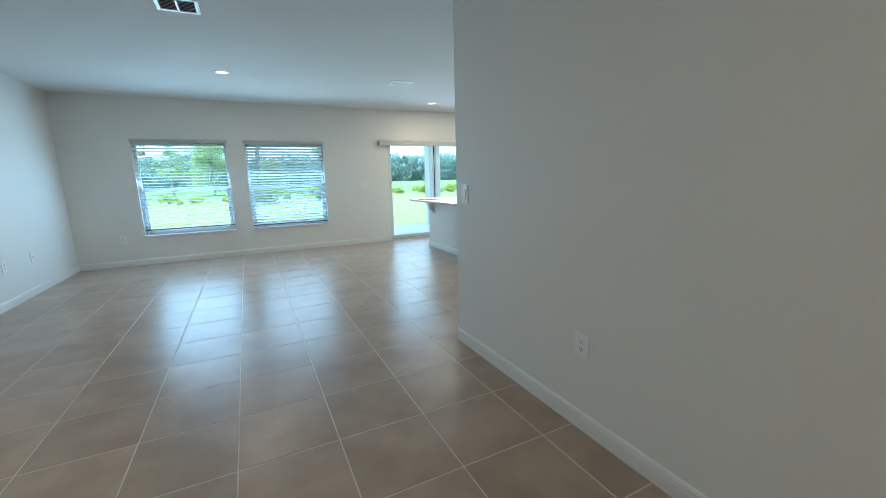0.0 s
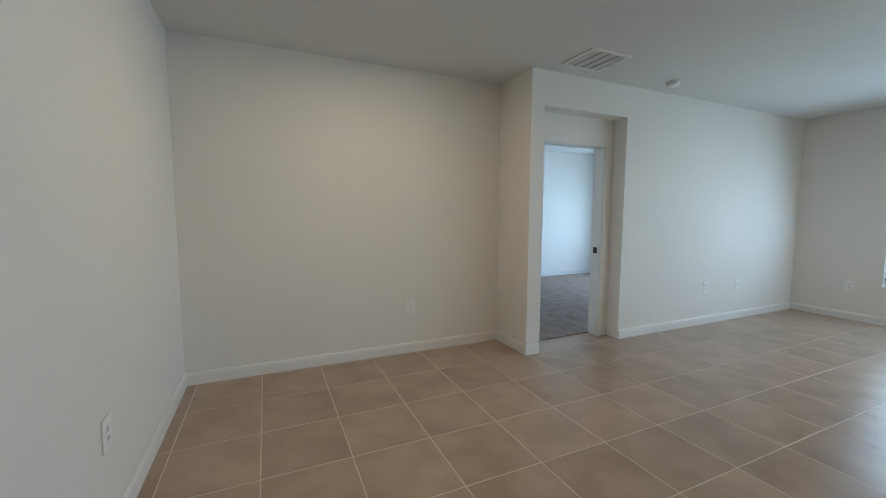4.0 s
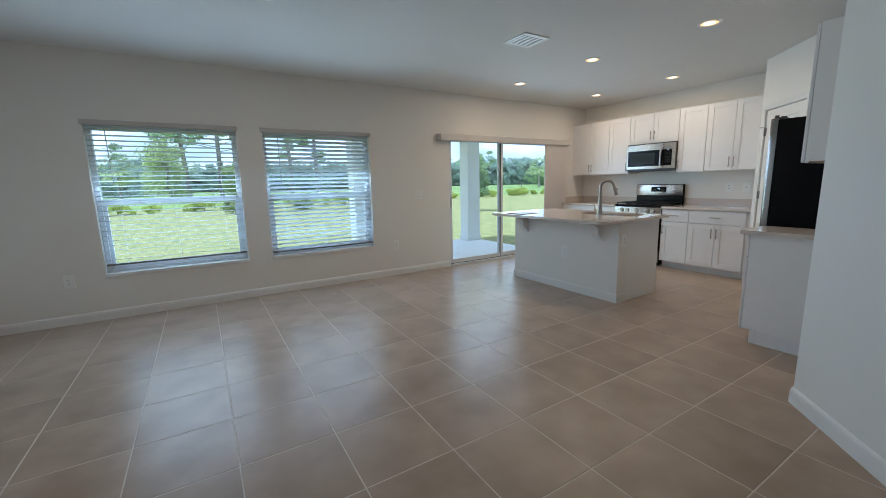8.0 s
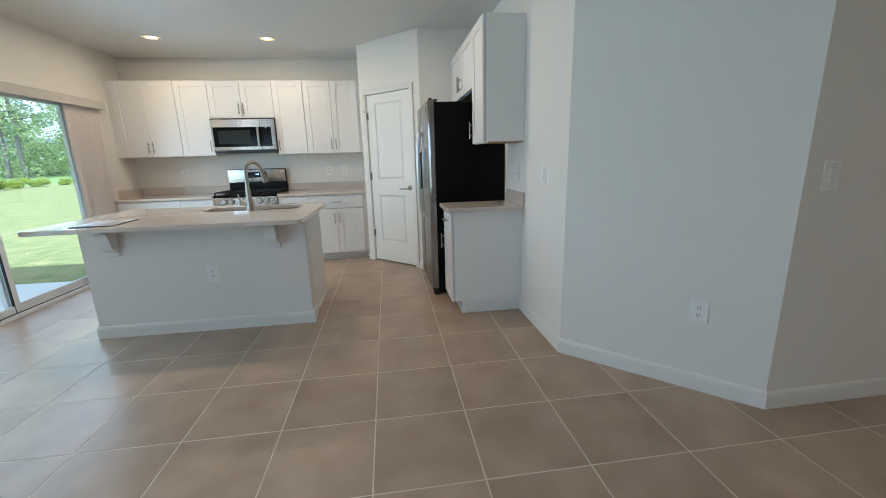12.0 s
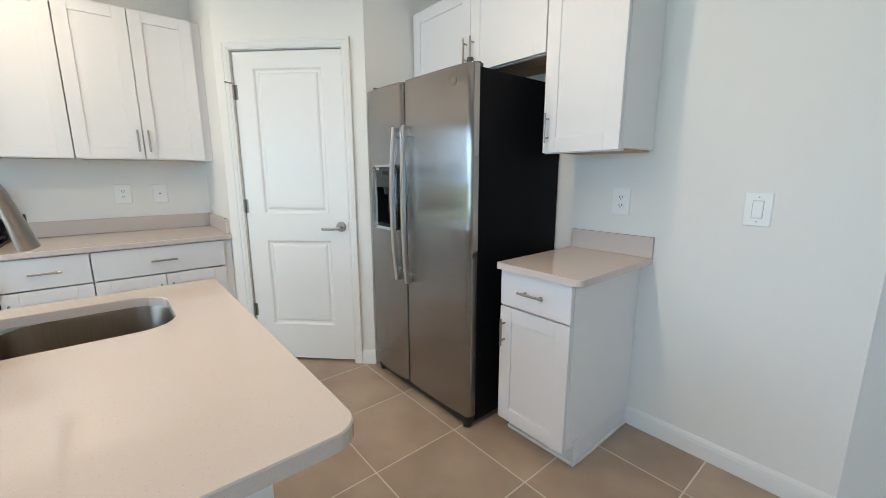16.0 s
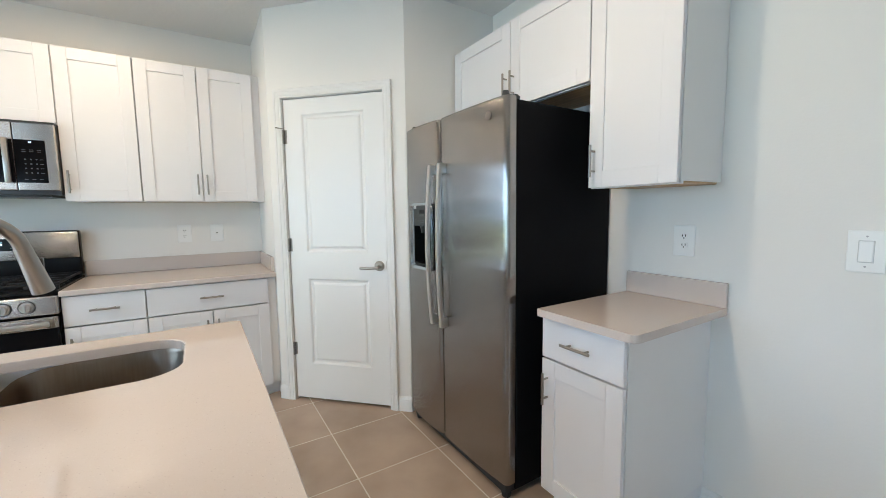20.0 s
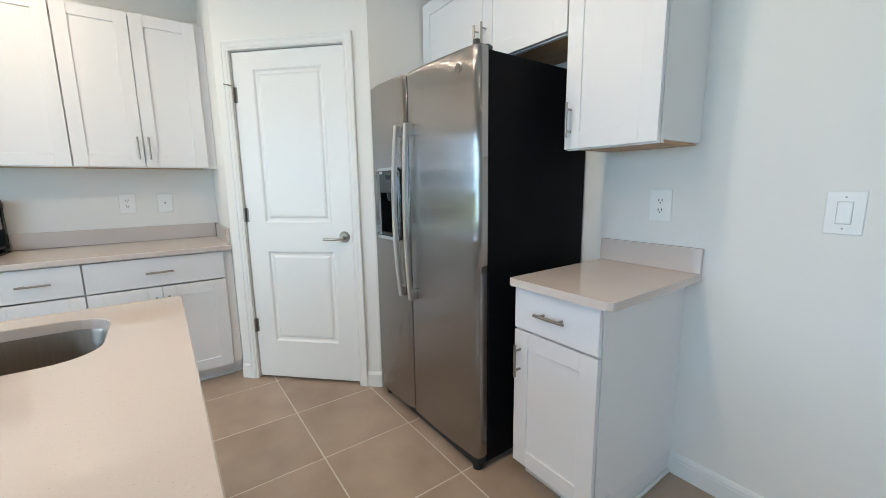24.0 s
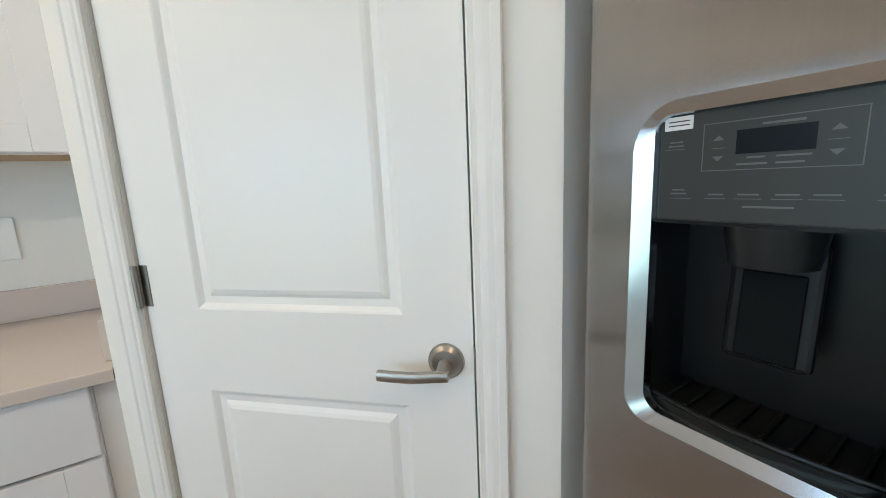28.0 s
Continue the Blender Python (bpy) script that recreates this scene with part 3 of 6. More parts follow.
def slider():
    x0, x1, z1 = SL[0], SL[1], SL[3]
    mid = (x0 + x1) / 2
    d = thing("door_1", "white framed two-panel sliding glass door, closed", "sliding door", mid, NORTH + 0.10, 0, kind="structure")
    hw = (x1 - x0) / 2
    part("door_frame", boxed(-hw, -hw + 0.03, -0.06, 0.055, 0, z1, 0.003), ALU, d)
    part("door_frame", boxed(hw - 0.03, hw, -0.06, 0.055, 0, z1, 0.003), ALU, d)
    part("door_frame", boxed(-hw + 0.03, hw - 0.03, -0.06, 0.055, z1 - 0.02, z1, 0.003), ALU, d)
    part("track", boxed(-hw + 0.03, hw - 0.03, -0.095, 0.055, 0.0, 0.028, 0.003), ALU, d, "white aluminium floor track")
    for a, b, y, nm in ((-hw + 0.03, -0.01, -0.03, "sliding_panel"), (-0.075, hw - 0.03, 0.015, "fixed_panel")):
        st = 0.05
        panel = part(nm, boxed(a, a + st, y - 0.018, y + 0.018, 0.03, z1 - 0.021, 0.003), ALU, d)
        part("stile", boxed(b - st, b, y - 0.018, y + 0.018, 0.03, z1 - 0.021, 0.003), ALU, panel)
        part("rail", boxed(a + st, b - st, y - 0.016, y + 0.016, 0.03, 0.095, 0.003), ALU, panel)
        part("rail", boxed(a + st, b - st, y - 0.016, y + 0.016, z1 - 0.052, z1 - 0.021, 0.003), ALU, panel)
        g = part("pane", boxed(a + st, b - st, y - 0.003, y + 0.003, 0.095, z1 - 0.052), GLASS, panel, "clear glass pane")
        g.visible_shadow = False
    part("weather_strip", boxed(-0.0675, -0.0605, -0.0475, -0.028, 0.032, z1 - 0.04), RUBBER, d, "dark weather strip")
    part("weather_strip", boxed(-hw + 0.03, hw - 0.03, -0.062, -0.05, 0.0285, 0.0345), RUBBER, d, "dark weather strip")
    part("handle", boxed(-hw + 0.045, -hw + 0.065, -0.075, -0.048, 0.92, 1.12, 0.006), ALU, d)
    # head rail of the vertical blind, with its vanes drawn to one side
    v = thing("vertical_blind", "off-white vertical blind drawn open to one side under a valance", "blind", mid - 0.04, NORTH, 1.93)
    part("valance", boxed(-1.28, 1.46, -0.115, -0.103, -0.008, 0.082, 0.003), VALANCE, v)
    part("valance_top", boxed(-1.28, 1.46, -0.103, -0.0015, 0.07, 0.081), VALANCE, v)
    part("valance_return", boxed(-1.28, -1.268, -0.102, -0.0015, -0.008, 0.069), VALANCE, v)
    part("valance_return", boxed(1.448, 1.46, -0.102, -0.0015, -0.008, 0.069), VALANCE, v)
    part("head_rail", boxed(-1.22, 1.42, -0.075, -0.04, 0.015, 0.055, 0.004), VANE, v)
    bm = bmesh.new()
    n = 10
    for k in range(n):
        t = -0.5 + k / (n - 1)
        t2 = t + 1 / (n - 1)
        if k < n - 1:
            bow = 0.001 * (1 - 4 * t * t)
            bow2 = 0.001 * (1 - 4 * t2 * t2)
            vs = [bm.verts.new(p) for p in ((t * 0.088, bow, 0), (t2 * 0.088, bow2, 0), (t2 * 0.088, bow2, -1.88), (t * 0.088, bow, -1.88))]
            bm.faces.new(vs)
    bmesh.ops.remove_doubles(bm, verts=bm.verts, dist=1e-5)
    bmesh.ops.solidify(bm, geom=list(bm.faces), thickness=0.0012)
    mesh = finish("vane", bm, VANE, True)
    for k in range(25):
        vane = new("vane", mesh)
        vane.parent = v
        vane.location = (0.93 + k * 0.0202, -0.057 + random.uniform(-0.003, 0.003), 0.012)
        vane.rotation_euler = (0, 0, radians(6.5 + random.uniform(-0.5, 0.5)))


slider()

# ---- kitchen ----
CT = 0.895


def bar_pull(parent, x, y, z, length, upright):
    """A bar handle on two posts; it stands out of the face along +y of its thing."""
    d = Vector((0, 0, 1)) if upright else Vector((1, 0, 0))
    out = Vector((0, 0.030, 0))
    bm = tube(bmesh.new(), d * (-length / 2) + out, d * (length / 2) + out, 0.0058, n=14)
    for s in (-1, 1):
        tube(bm, d * (s * length * 0.31), d * (s * length * 0.31) + out, 0.0045, n=10)
    h = part("handle", bm, NICKEL, parent, "brushed nickel bar handle", True)
    h.location = (x, y, z)
    return h


def shaker(parent, x0, x1, z0, z1, y, name="door", frame_w=0.068, thick=0.019):
    """A door with a raised frame round a recessed panel, its face at y + thick."""
    fw = min(frame_w, (z1 - z0) * 0.3)
    d = part(name, boxed(x0 + fw - 0.001, x1 - fw + 0.001, y + 0.002, y + thick - 0.0075, z0 + fw - 0.001, z1 - fw + 0.001), CAB, parent)
    for a, b in ((x0, x0 + fw), (x1 - fw, x1)):
        part("stile", boxed(a, b, y, y + thick, z0, z1, 0.0015, 1), CAB, d)
    for a, b in ((z0, z0 + fw), (z1 - fw, z1)):
        part("rail", boxed(x0 + fw, x1 - fw, y, y + thick - 0.0004, a, b, 0.0012, 1), CAB, d)
    return d


def slab_front(parent, x0, x1, z0, z1, y, thick=0.019):
    return part("drawer_front", boxed(x0, x1, y, y + thick, z0, z1, 0.002, 1), CAB, parent)


def carcass(w, depth, z0, z1):
    """A box of 16 mm panels, open at the front."""
    t = 0.016
    bm = bmesh.new()
    ring = lambda x, y, a, b: [bm.verts.new(p) for p in ((-x, y, a), (x, y, a), (x, y, b), (-x, y, b))]
    back, front = ring(w / 2, -depth, z0, z1), ring(w / 2, 0, z0, z1)
    mouth, end = ring(w / 2 - t, 0, z0 + t, z1 - t), ring(w / 2 - t, -depth + 0.006, z0 + t, z1 - t)
    for a, b in ((back, front), (front, mouth), (mouth, end)):
        for k in range(4):
            bm.faces.new((a[k], a[(k + 1) % 4], b[(k + 1) % 4], b[k]))
    bm.faces.new(back)
    bm.faces.new(end)
    return bm


def wall_cabinet(w, h, depth, doors, label, hinge=0, group="wall cabinets", split=0.0):
    """A wall cabinet; its face looks along +y, its lower front edge is the origin's height."""
    c = thing("wall_cabinet", label, "cabinet", group=group)
    part("body", carcass(w, depth, 0.012, h), CABSIDE, c)
    part("underside", boxed(-w / 2 + 0.015, w / 2 - 0.015, -depth, -0.02, 0.004, 0.0125), CABRAW, c, "raw wood underside")
    part("bottom_rail", boxed(-w / 2, w / 2, -0.02, 0, 0.0, 0.0118), CAB, c)
    g = 0.0022
    if doors == 2:
        for s, (a, b) in ((1, (-w / 2 + g, split - 0.0018)), (-1, (split + 0.0018, w / 2 - g))):
            d = shaker(c, a, b, 0.004, h - 0.003, 0.0035)
            bar_pull(d, split - s * 0.028, 0.0225, 0.115, 0.135, True)
    else:
        d = shaker(c, -w / 2 + g, w / 2 - g, 0.004, h - 0.003, 0.0035)
        bar_pull(d, hinge * (w / 2 - 0.03), 0.0225, 0.115, 0.135, True)
    return c


def base_cabinet(w, doors, label, hinge=0, depth=0.60, group="base cabinets"):
    """A base cabinet with one drawer over its doors; face along +y, origin on the floor."""
    c = thing("base_cabinet", label, "cabinet", group=group)
    top = CT - 0.03
    part("body", carcass(w, depth, 0.105, top - 0.002), CABSIDE, c)
    part("rail", boxed(-w / 2 + 0.017, w / 2 - 0.017, -0.10, -0.012, 0.681, 0.697), CABSIDE, c)
    part("toe_kick", boxed(-w / 2, w / 2, -depth, -0.072, 0, 0.1045), CAB, c)
    part("shoe_moulding", boxed(-w / 2, w / 2, -0.0715, -0.058, 0.0, 0.018, 0.005), TRIM, c)
    g = 0.0022
    d = slab_front(c, -w / 2 + g, w / 2 - g, 0.689, top - 0.008, 0.0035)
    bar_pull(d, 0, 0.0225, 0.773, 0.132, False)
    if doors == 2:
        for s, (a, b) in ((1, (-w / 2 + g, -0.0018)), (-1, (0.0018, w / 2 - g))):
            dd = shaker(c, a, b, 0.102, 0.681, 0.0035)
            bar_pull(dd, -s * 0.030, 0.0225, 0.562, 0.132, True)
    else:
        dd = shaker(c, -w / 2 + g, w / 2 - g, 0.102, 0.681, 0.0035)
        bar_pull(dd, hinge * (w / 2 - 0.033), 0.0225, 0.561, 0.132, True)
    return c


FACE_U = 5.558
DU = EAST - FACE_U - 0.001
west_facing = lambda x, y, z: pose(x, y, z, 0, 0, 90)
UPPER, UH = 1.385, 0.90
for y0, y1, doors, hinge, z, h, words in (
        (7.103, 7.80, 2, 0, UPPER, UH, "white shaker wall cabinet with two doors"),
        (6.722, 7.101, 1, -1, UPPER, UH, "narrow white shaker wall cabinet beside the microwave"),
        (5.959, 6.720, 2, 0, 1.835, UPPER + UH - 1.835, "short white shaker wall cabinet over the microwave"),
        (5.587, 5.957, 1, 1, UPPER, UH, "narrow white shaker wall cabinet beside the microwave"),
        (4.912, 5.585, 2, 0, UPPER, UH, "white shaker wall cabinet with two doors beside the pantry")):
    c = wall_cabinet(y1 - y0, h, DU, doors, words, hinge)
    c.matrix_world = west_facing(FACE_U, (y0 + y1) / 2, z)
solid("cabinet_filler", boxed(FACE_U + 0.003, EAST - 0.001, 7.801, NORTH - 0.001, UPPER, UPPER + UH), CAB, "white cabinet filler strip at the wall", "filler strip", "structure")
solid("cabinet_filler", boxed(FACE_U + 0.003, EAST - 0.001, 4.863, 4.911, UPPER, UPPER + UH), CAB, "white cabinet filler strip at the wall", "filler strip", "structure")

FACE_B = 5.262
DB = EAST - FACE_B - 0.001
for y0, y1, doors, hinge, words in ((4.912, 5.585, 2, 0, "white shaker base cabinet with a drawer and two doors"),
                                    (5.587, 5.957, 1, 1, "narrow white shaker base cabinet beside the range"),
                                    (6.722, 7.101, 1, -1, "narrow white shaker base cabinet beside the range"),
                                    (7.103, 7.80, 2, 0, "white shaker base cabinet with a wide drawer")):
    c = base_cabinet(y1 - y0, doors, words, hinge, DB)
    c.matrix_world = west_facing(FACE_B, (y0 + y1) / 2, 0)
solid("cabinet_filler", boxed(FACE_B + 0.003, EAST - 0.001, 4.863, 4.911, 0.105, CT - 0.031), CABSIDE, "white cabinet filler strip at the pantry wall", "filler strip", "structure")
solid("cabinet_filler", boxed(FACE_B + 0.072, EAST - 0.001, 4.863, 4.911, 0.0, 0.1045), CAB, "white toe board at the pantry wall", "filler strip", "structure")
solid("cabinet_filler", boxed(FACE_B + 0.003, EAST - 0.001, 7.801, NORTH - 0.001, 0.105, CT - 0.031), CABSIDE, "white cabinet filler strip at the wall", "filler strip", "structure")


def bevelled_prism(pts, z0, z1, b=0.003):
    bm = prism(bmesh.new(), pts, z0, z1)
    es = [e for e in bm.edges if abs(e.verts[0].co.z - e.verts[1].co.z) < 1e-6]
    bmesh.ops.bevel(bm, geom=es, offset=b, segments=2, affect="EDGES", profile=0.5)
    return bm


solid("countertop", bevelled_prism([(5.215, 4.863), (EAST - 0.001, 4.863), (EAST - 0.001, 5.957), (5.215, 5.957)], CT - 0.03, CT), QUARTZ, "beige speckled quartz countertop beside the pantry", "countertop")
solid("countertop", bevelled_prism([(5.215, 6.722), (EAST - 0.001, 6.722), (EAST - 0.001, NORTH - 0.001), (5.215, NORTH - 0.001)], CT - 0.03, CT), QUARTZ, "beige speckled quartz countertop beside the range", "countertop")
for x0, x1, y0, y1 in ((EAST - 0.021, EAST - 0.001, 4.884, 5.957), (EAST - 0.021, EAST - 0.001, 6.722, NORTH - 0.022), (5.27, EAST - 0.001, 4.863, 4.883), (5.27, EAST - 0.001, NORTH - 0.021, NORTH - 0.001)):
    solid("backsplash", boxed(x0, x1, y0, y1, CT + 0.0005, CT + 0.1, 0.002), QUARTZ, "low beige quartz backsplash on the countertop", "backsplash")


def seven_segments(bm, text, x, z, y, w, h):
    """Clock digits of lit bars, read towards -x, standing on z."""
    lit = {"0": "abcdef", "1": "bc", "2": "abged", "3": "abgcd", "4": "fgbc", "5": "afgcd", "6": "afgedc", "7": "abc", "8": "abcdefg", "9": "abcdfg"}
    t = w * 0.2
    for ch in text:
        if ch == ":":
            for q in (0.28, 0.68):
                box(bm, x - t * 1.2, x, y, y + 0.0008, z + h * q, z + h * q + t)
            x -= w * 0.55
            continue
        bars = {"a": (0, w, h - t, h), "d": (0, w, 0, t), "g": (0, w, h / 2 - t / 2, h / 2 + t / 2), "f": (0, t, h / 2, h), "e": (0, t, 0, h / 2), "b": (w - t, w, h / 2, h), "c": (w - t, w, 0, h / 2)}
        for k in lit[ch]:
            a, b, c, d = bars[k]
            box(bm, x - b, x - a, y, y + 0.0008, z + c, z + d)
        x -= w * 1.45
    return bm


def range_cooker():
    r = thing("range", "stainless steel gas range with black cooktop and backguard", "stove", 5.25, 6.3395, 0, 90)
    w = 0.376
    # local: x across, +y out of the front
    part("body", boxed(-w, w, -0.60, 0.0, 0.03, 0.885, 0.003), BLACK, r, "black enamel side panels")
    part("drawer", boxed(-w + 0.004, w - 0.004, 0.0, 0.028, 0.05, 0.215, 0.006), STEEL, r, "stainless storage drawer")
    door = part("oven_door", boxed(-w + 0.004, w - 0.004, 0.0, 0.034, 0.225, 0.762, 0.006), BLACKGLASS, r, "black glass oven door")
    part("trim", boxed(-w + 0.004, w - 0.004, 0.030, 0.037, 0.70, 0.762, 0.003), STEEL, door, "stainless band")
    part("trim", boxed(-w + 0.004, w - 0.004, 0.030, 0.037, 0.225, 0.27, 0.003), STEEL, door, "stainless band")
    part("handle", boxed(-w + 0.03, w - 0.03, 0.062, 0.082, 0.715, 0.745, 0.009), STEEL_H, door, "stainless bar handle", True)
    for s in (-1, 1):
        part("handle_post", boxed(s * (w - 0.06) - 0.012, s * (w - 0.06) + 0.012, 0.034, 0.066, 0.72, 0.74, 0.004), STEEL_H, door)
    panel = part("control_panel", boxed(-w, w, -0.03, 0.032, 0.772, 0.875, 0.008), STEEL, r, "stainless control panel")
    for x in (-0.257, -0.168, 0.0, 0.160, 0.250):
        k = part("knob", tube(tube(bmesh.new(), (x, 0.032, 0.823), (x, 0.042, 0.823), 0.030, 0.029, 24), (x, 0.042, 0.823), (x, 0.066, 0.823), 0.024, 0.021, 24), STEEL_H, r, "stainless burner knob", True)
        part("pointer", boxed(x - 0.0045, x + 0.0045, 0.0655, 0.072, 0.802, 0.844, 0.002), STEEL_H, k)
        part("skirt", tube(bmesh.new(), (x, 0.0322, 0.823), (x, 0.035, 0.823), 0.034, n=28), DARKPLASTIC, k, "dark ring")
    part("cooktop", boxed(-w - 0.003, w + 0.003, -0.58, 0.02, 0.885, 0.905, 0.006), ENAMEL, r, "glossy black enamel cooktop")
    for cx in (-0.25, 0.0, 0.25):
        g = bmesh.new()
        hw = 0.118
        for x in (-hw, hw):
            box(g, cx + x - 0.006, cx + x + 0.006, -0.53, -0.03, 0.925, 0.938, 0.002, 1)
        for y in (-0.53, -0.405, -0.28, -0.155, -0.042):
            box(g, cx - hw + 0.006, cx + hw - 0.006, y, y + 0.012, 0.9255, 0.9375, 0.002, 1)
        for x in (-hw, hw):
            for y in (-0.525, -0.035):
                box(g, cx + x - 0.007, cx + x + 0.007, y - 0.005, y + 0.007, 0.9052, 0.9256)
        part("grate", g, IRON, r, "black cast-iron grate")
    for x, y, rr in ((-0.25, -0.42, 0.045), (-0.25, -0.15, 0.05), (0.25, -0.42, 0.045), (0.25, -0.15, 0.05), (0.0, -0.28, 0.04)):
        part("burner", tube(tube(bmesh.new(), (x, y, 0.905), (x, y, 0.915), rr, rr * 0.92, 24), (x, y, 0.915), (x, y, 0.922), rr * 0.75, rr * 0.7, 24), IRON, r, "black gas burner", True)
    guard = part("backguard", boxed(-w, w, -0.605, -0.545, 0.905, 1.207, 0.012), ENAMEL, r, "black backguard")
    part("fascia", boxed(-w + 0.004, w - 0.004, -0.548, -0.525, 1.03, 1.2, 0.008), STEEL, guard, "stainless fascia", True)
    dis = part("display", boxed(-0.130, 0.112, -0.526, -0.5235, 1.09, 1.165, 0.001), BLACKGLASS, guard, "black clock display")
    bm = seven_segments(bmesh.new(), "11:05", 0.022, 1.126, -0.5237, 0.0085, 0.018)
    part("digits", bm, CLOCKGLOW, dis, "glowing clock digits")
    bm = bmesh.new()
    for x in (-0.10, -0.085, -0.07, 0.04, 0.055, 0.07):
        for z in (1.105, 1.125):
            box(bm, x, x + 0.008, -0.5237, -0.5231, z, z + 0.003)
    tagged(part("button_marks", bm, material("dim_ink", (0.14, 0.14, 0.145), 0.5), dis), kind="stuff")
    for x in (-w + 0.04, w - 0.04):
        part("foot", tube(bmesh.new(), (x, -0.06, 0), (x, -0.06, 0.031), 0.018), RUBBER, r)
        part("foot", tube(bmesh.new(), (x, -0.54, 0), (x, -0.54, 0.031), 0.018), RUBBER, r)
    return r


range_cooker()


def microwave():
    m = thing("microwave", "stainless over-the-range microwave with black glass door", "microwave", 5.505, 6.3395, 1.424, 90)
    w, h = 0.379, 0.408
    part("body", boxed(-w, w, -0.364, 0.0, 0.0, h, 0.003), DARKPLASTIC, m)
    part("vent_strip", boxed(-w, w, -0.002, 0.0235, h - 0.0105, h, 0.001), DARKPLASTIC, m, "dark vent slot")
    # as one faces it, +x lies to the left hand
    door = part("door", boxed(-w + 0.175, w, 0.0, 0.026, 0.022, h - 0.0115, 0.005), STEEL, m, "stainless door frame")
    part("window", boxed(-w + 0.1765, w - 0.022, 0.0245, 0.0285, 0.065, h - 0.105, 0.001), BLACKGLASS, door, "black glass window")
    part("inner_mesh", boxed(-w + 0.30, w - 0.075, 0.0283, 0.0292, 0.10, h - 0.145), SCREEN, door, "dark perforated screen")
    part("handle", boxed(-w + 0.186, -w + 0.214, 0.045, 0.06, 0.06, h - 0.10, 0.007), NICKEL, door, "stainless bar handle", True)
    for z in (0.075, h - 0.115):
        part("handle_post", boxed(-w + 0.192, -w + 0.208, 0.026, 0.048, z - 0.012, z + 0.012, 0.003), STEEL_H, door)
    frame_ = part("control_surround", boxed(-w, -w + 0.172, 0.0, 0.026, 0.022, h - 0.0115, 0.005), STEEL, m, "stainless surround")
    ctl = part("control_panel", boxed(-w + 0.045, -w + 0.1715, 0.0245, 0.0285, 0.065, h - 0.105, 0.001), BLACKGLASS, m, "black glass key pad")
    bm = bmesh.new()
    for i in range(3):
        for z in (0.082, 0.236, 0.246):
            x = -w + 0.064 + i * 0.031
            box(bm, x, x + 0.016, 0.0285, 0.0291, z, z + 0.0025)
        for j in range(4):
            x, z = -w + 0.082 + i * 0.023, 0.116 + j * 0.025
            box(bm, x, x + 0.007, 0.0285, 0.0291, z, z + 0.007)
    for j in range(4):
        box(bm, -w + 0.058, -w + 0.072, 0.0285, 0.0291, 0.118 + j * 0.025, 0.121 + j * 0.025)
    tagged(part("key_marks", bm, material("grey_ink", (0.08, 0.08, 0.083), 0.5), ctl), kind="stuff")
    bm = bmesh.new()
    for x in (-w + 0.10, -w + 0.107):
        box(bm, x, x + 0.003, 0.0285, 0.0292, h - 0.122, h - 0.113)
    part("digits", bm, CLOCKGLOW, ctl, "glowing clock digits")
    part("badge", tube(bmesh.new(), (0.02, 0.0255, h - 0.056), (0.02, 0.0275, h - 0.056), 0.016, n=24), STEEL_H, door, "round maker's badge", True)
    part("underside", boxed(-w + 0.05, w - 0.1, -0.34, -0.03, -0.012, 0.0, 0.003), DARKPLASTIC, m)
    return m


microwave()


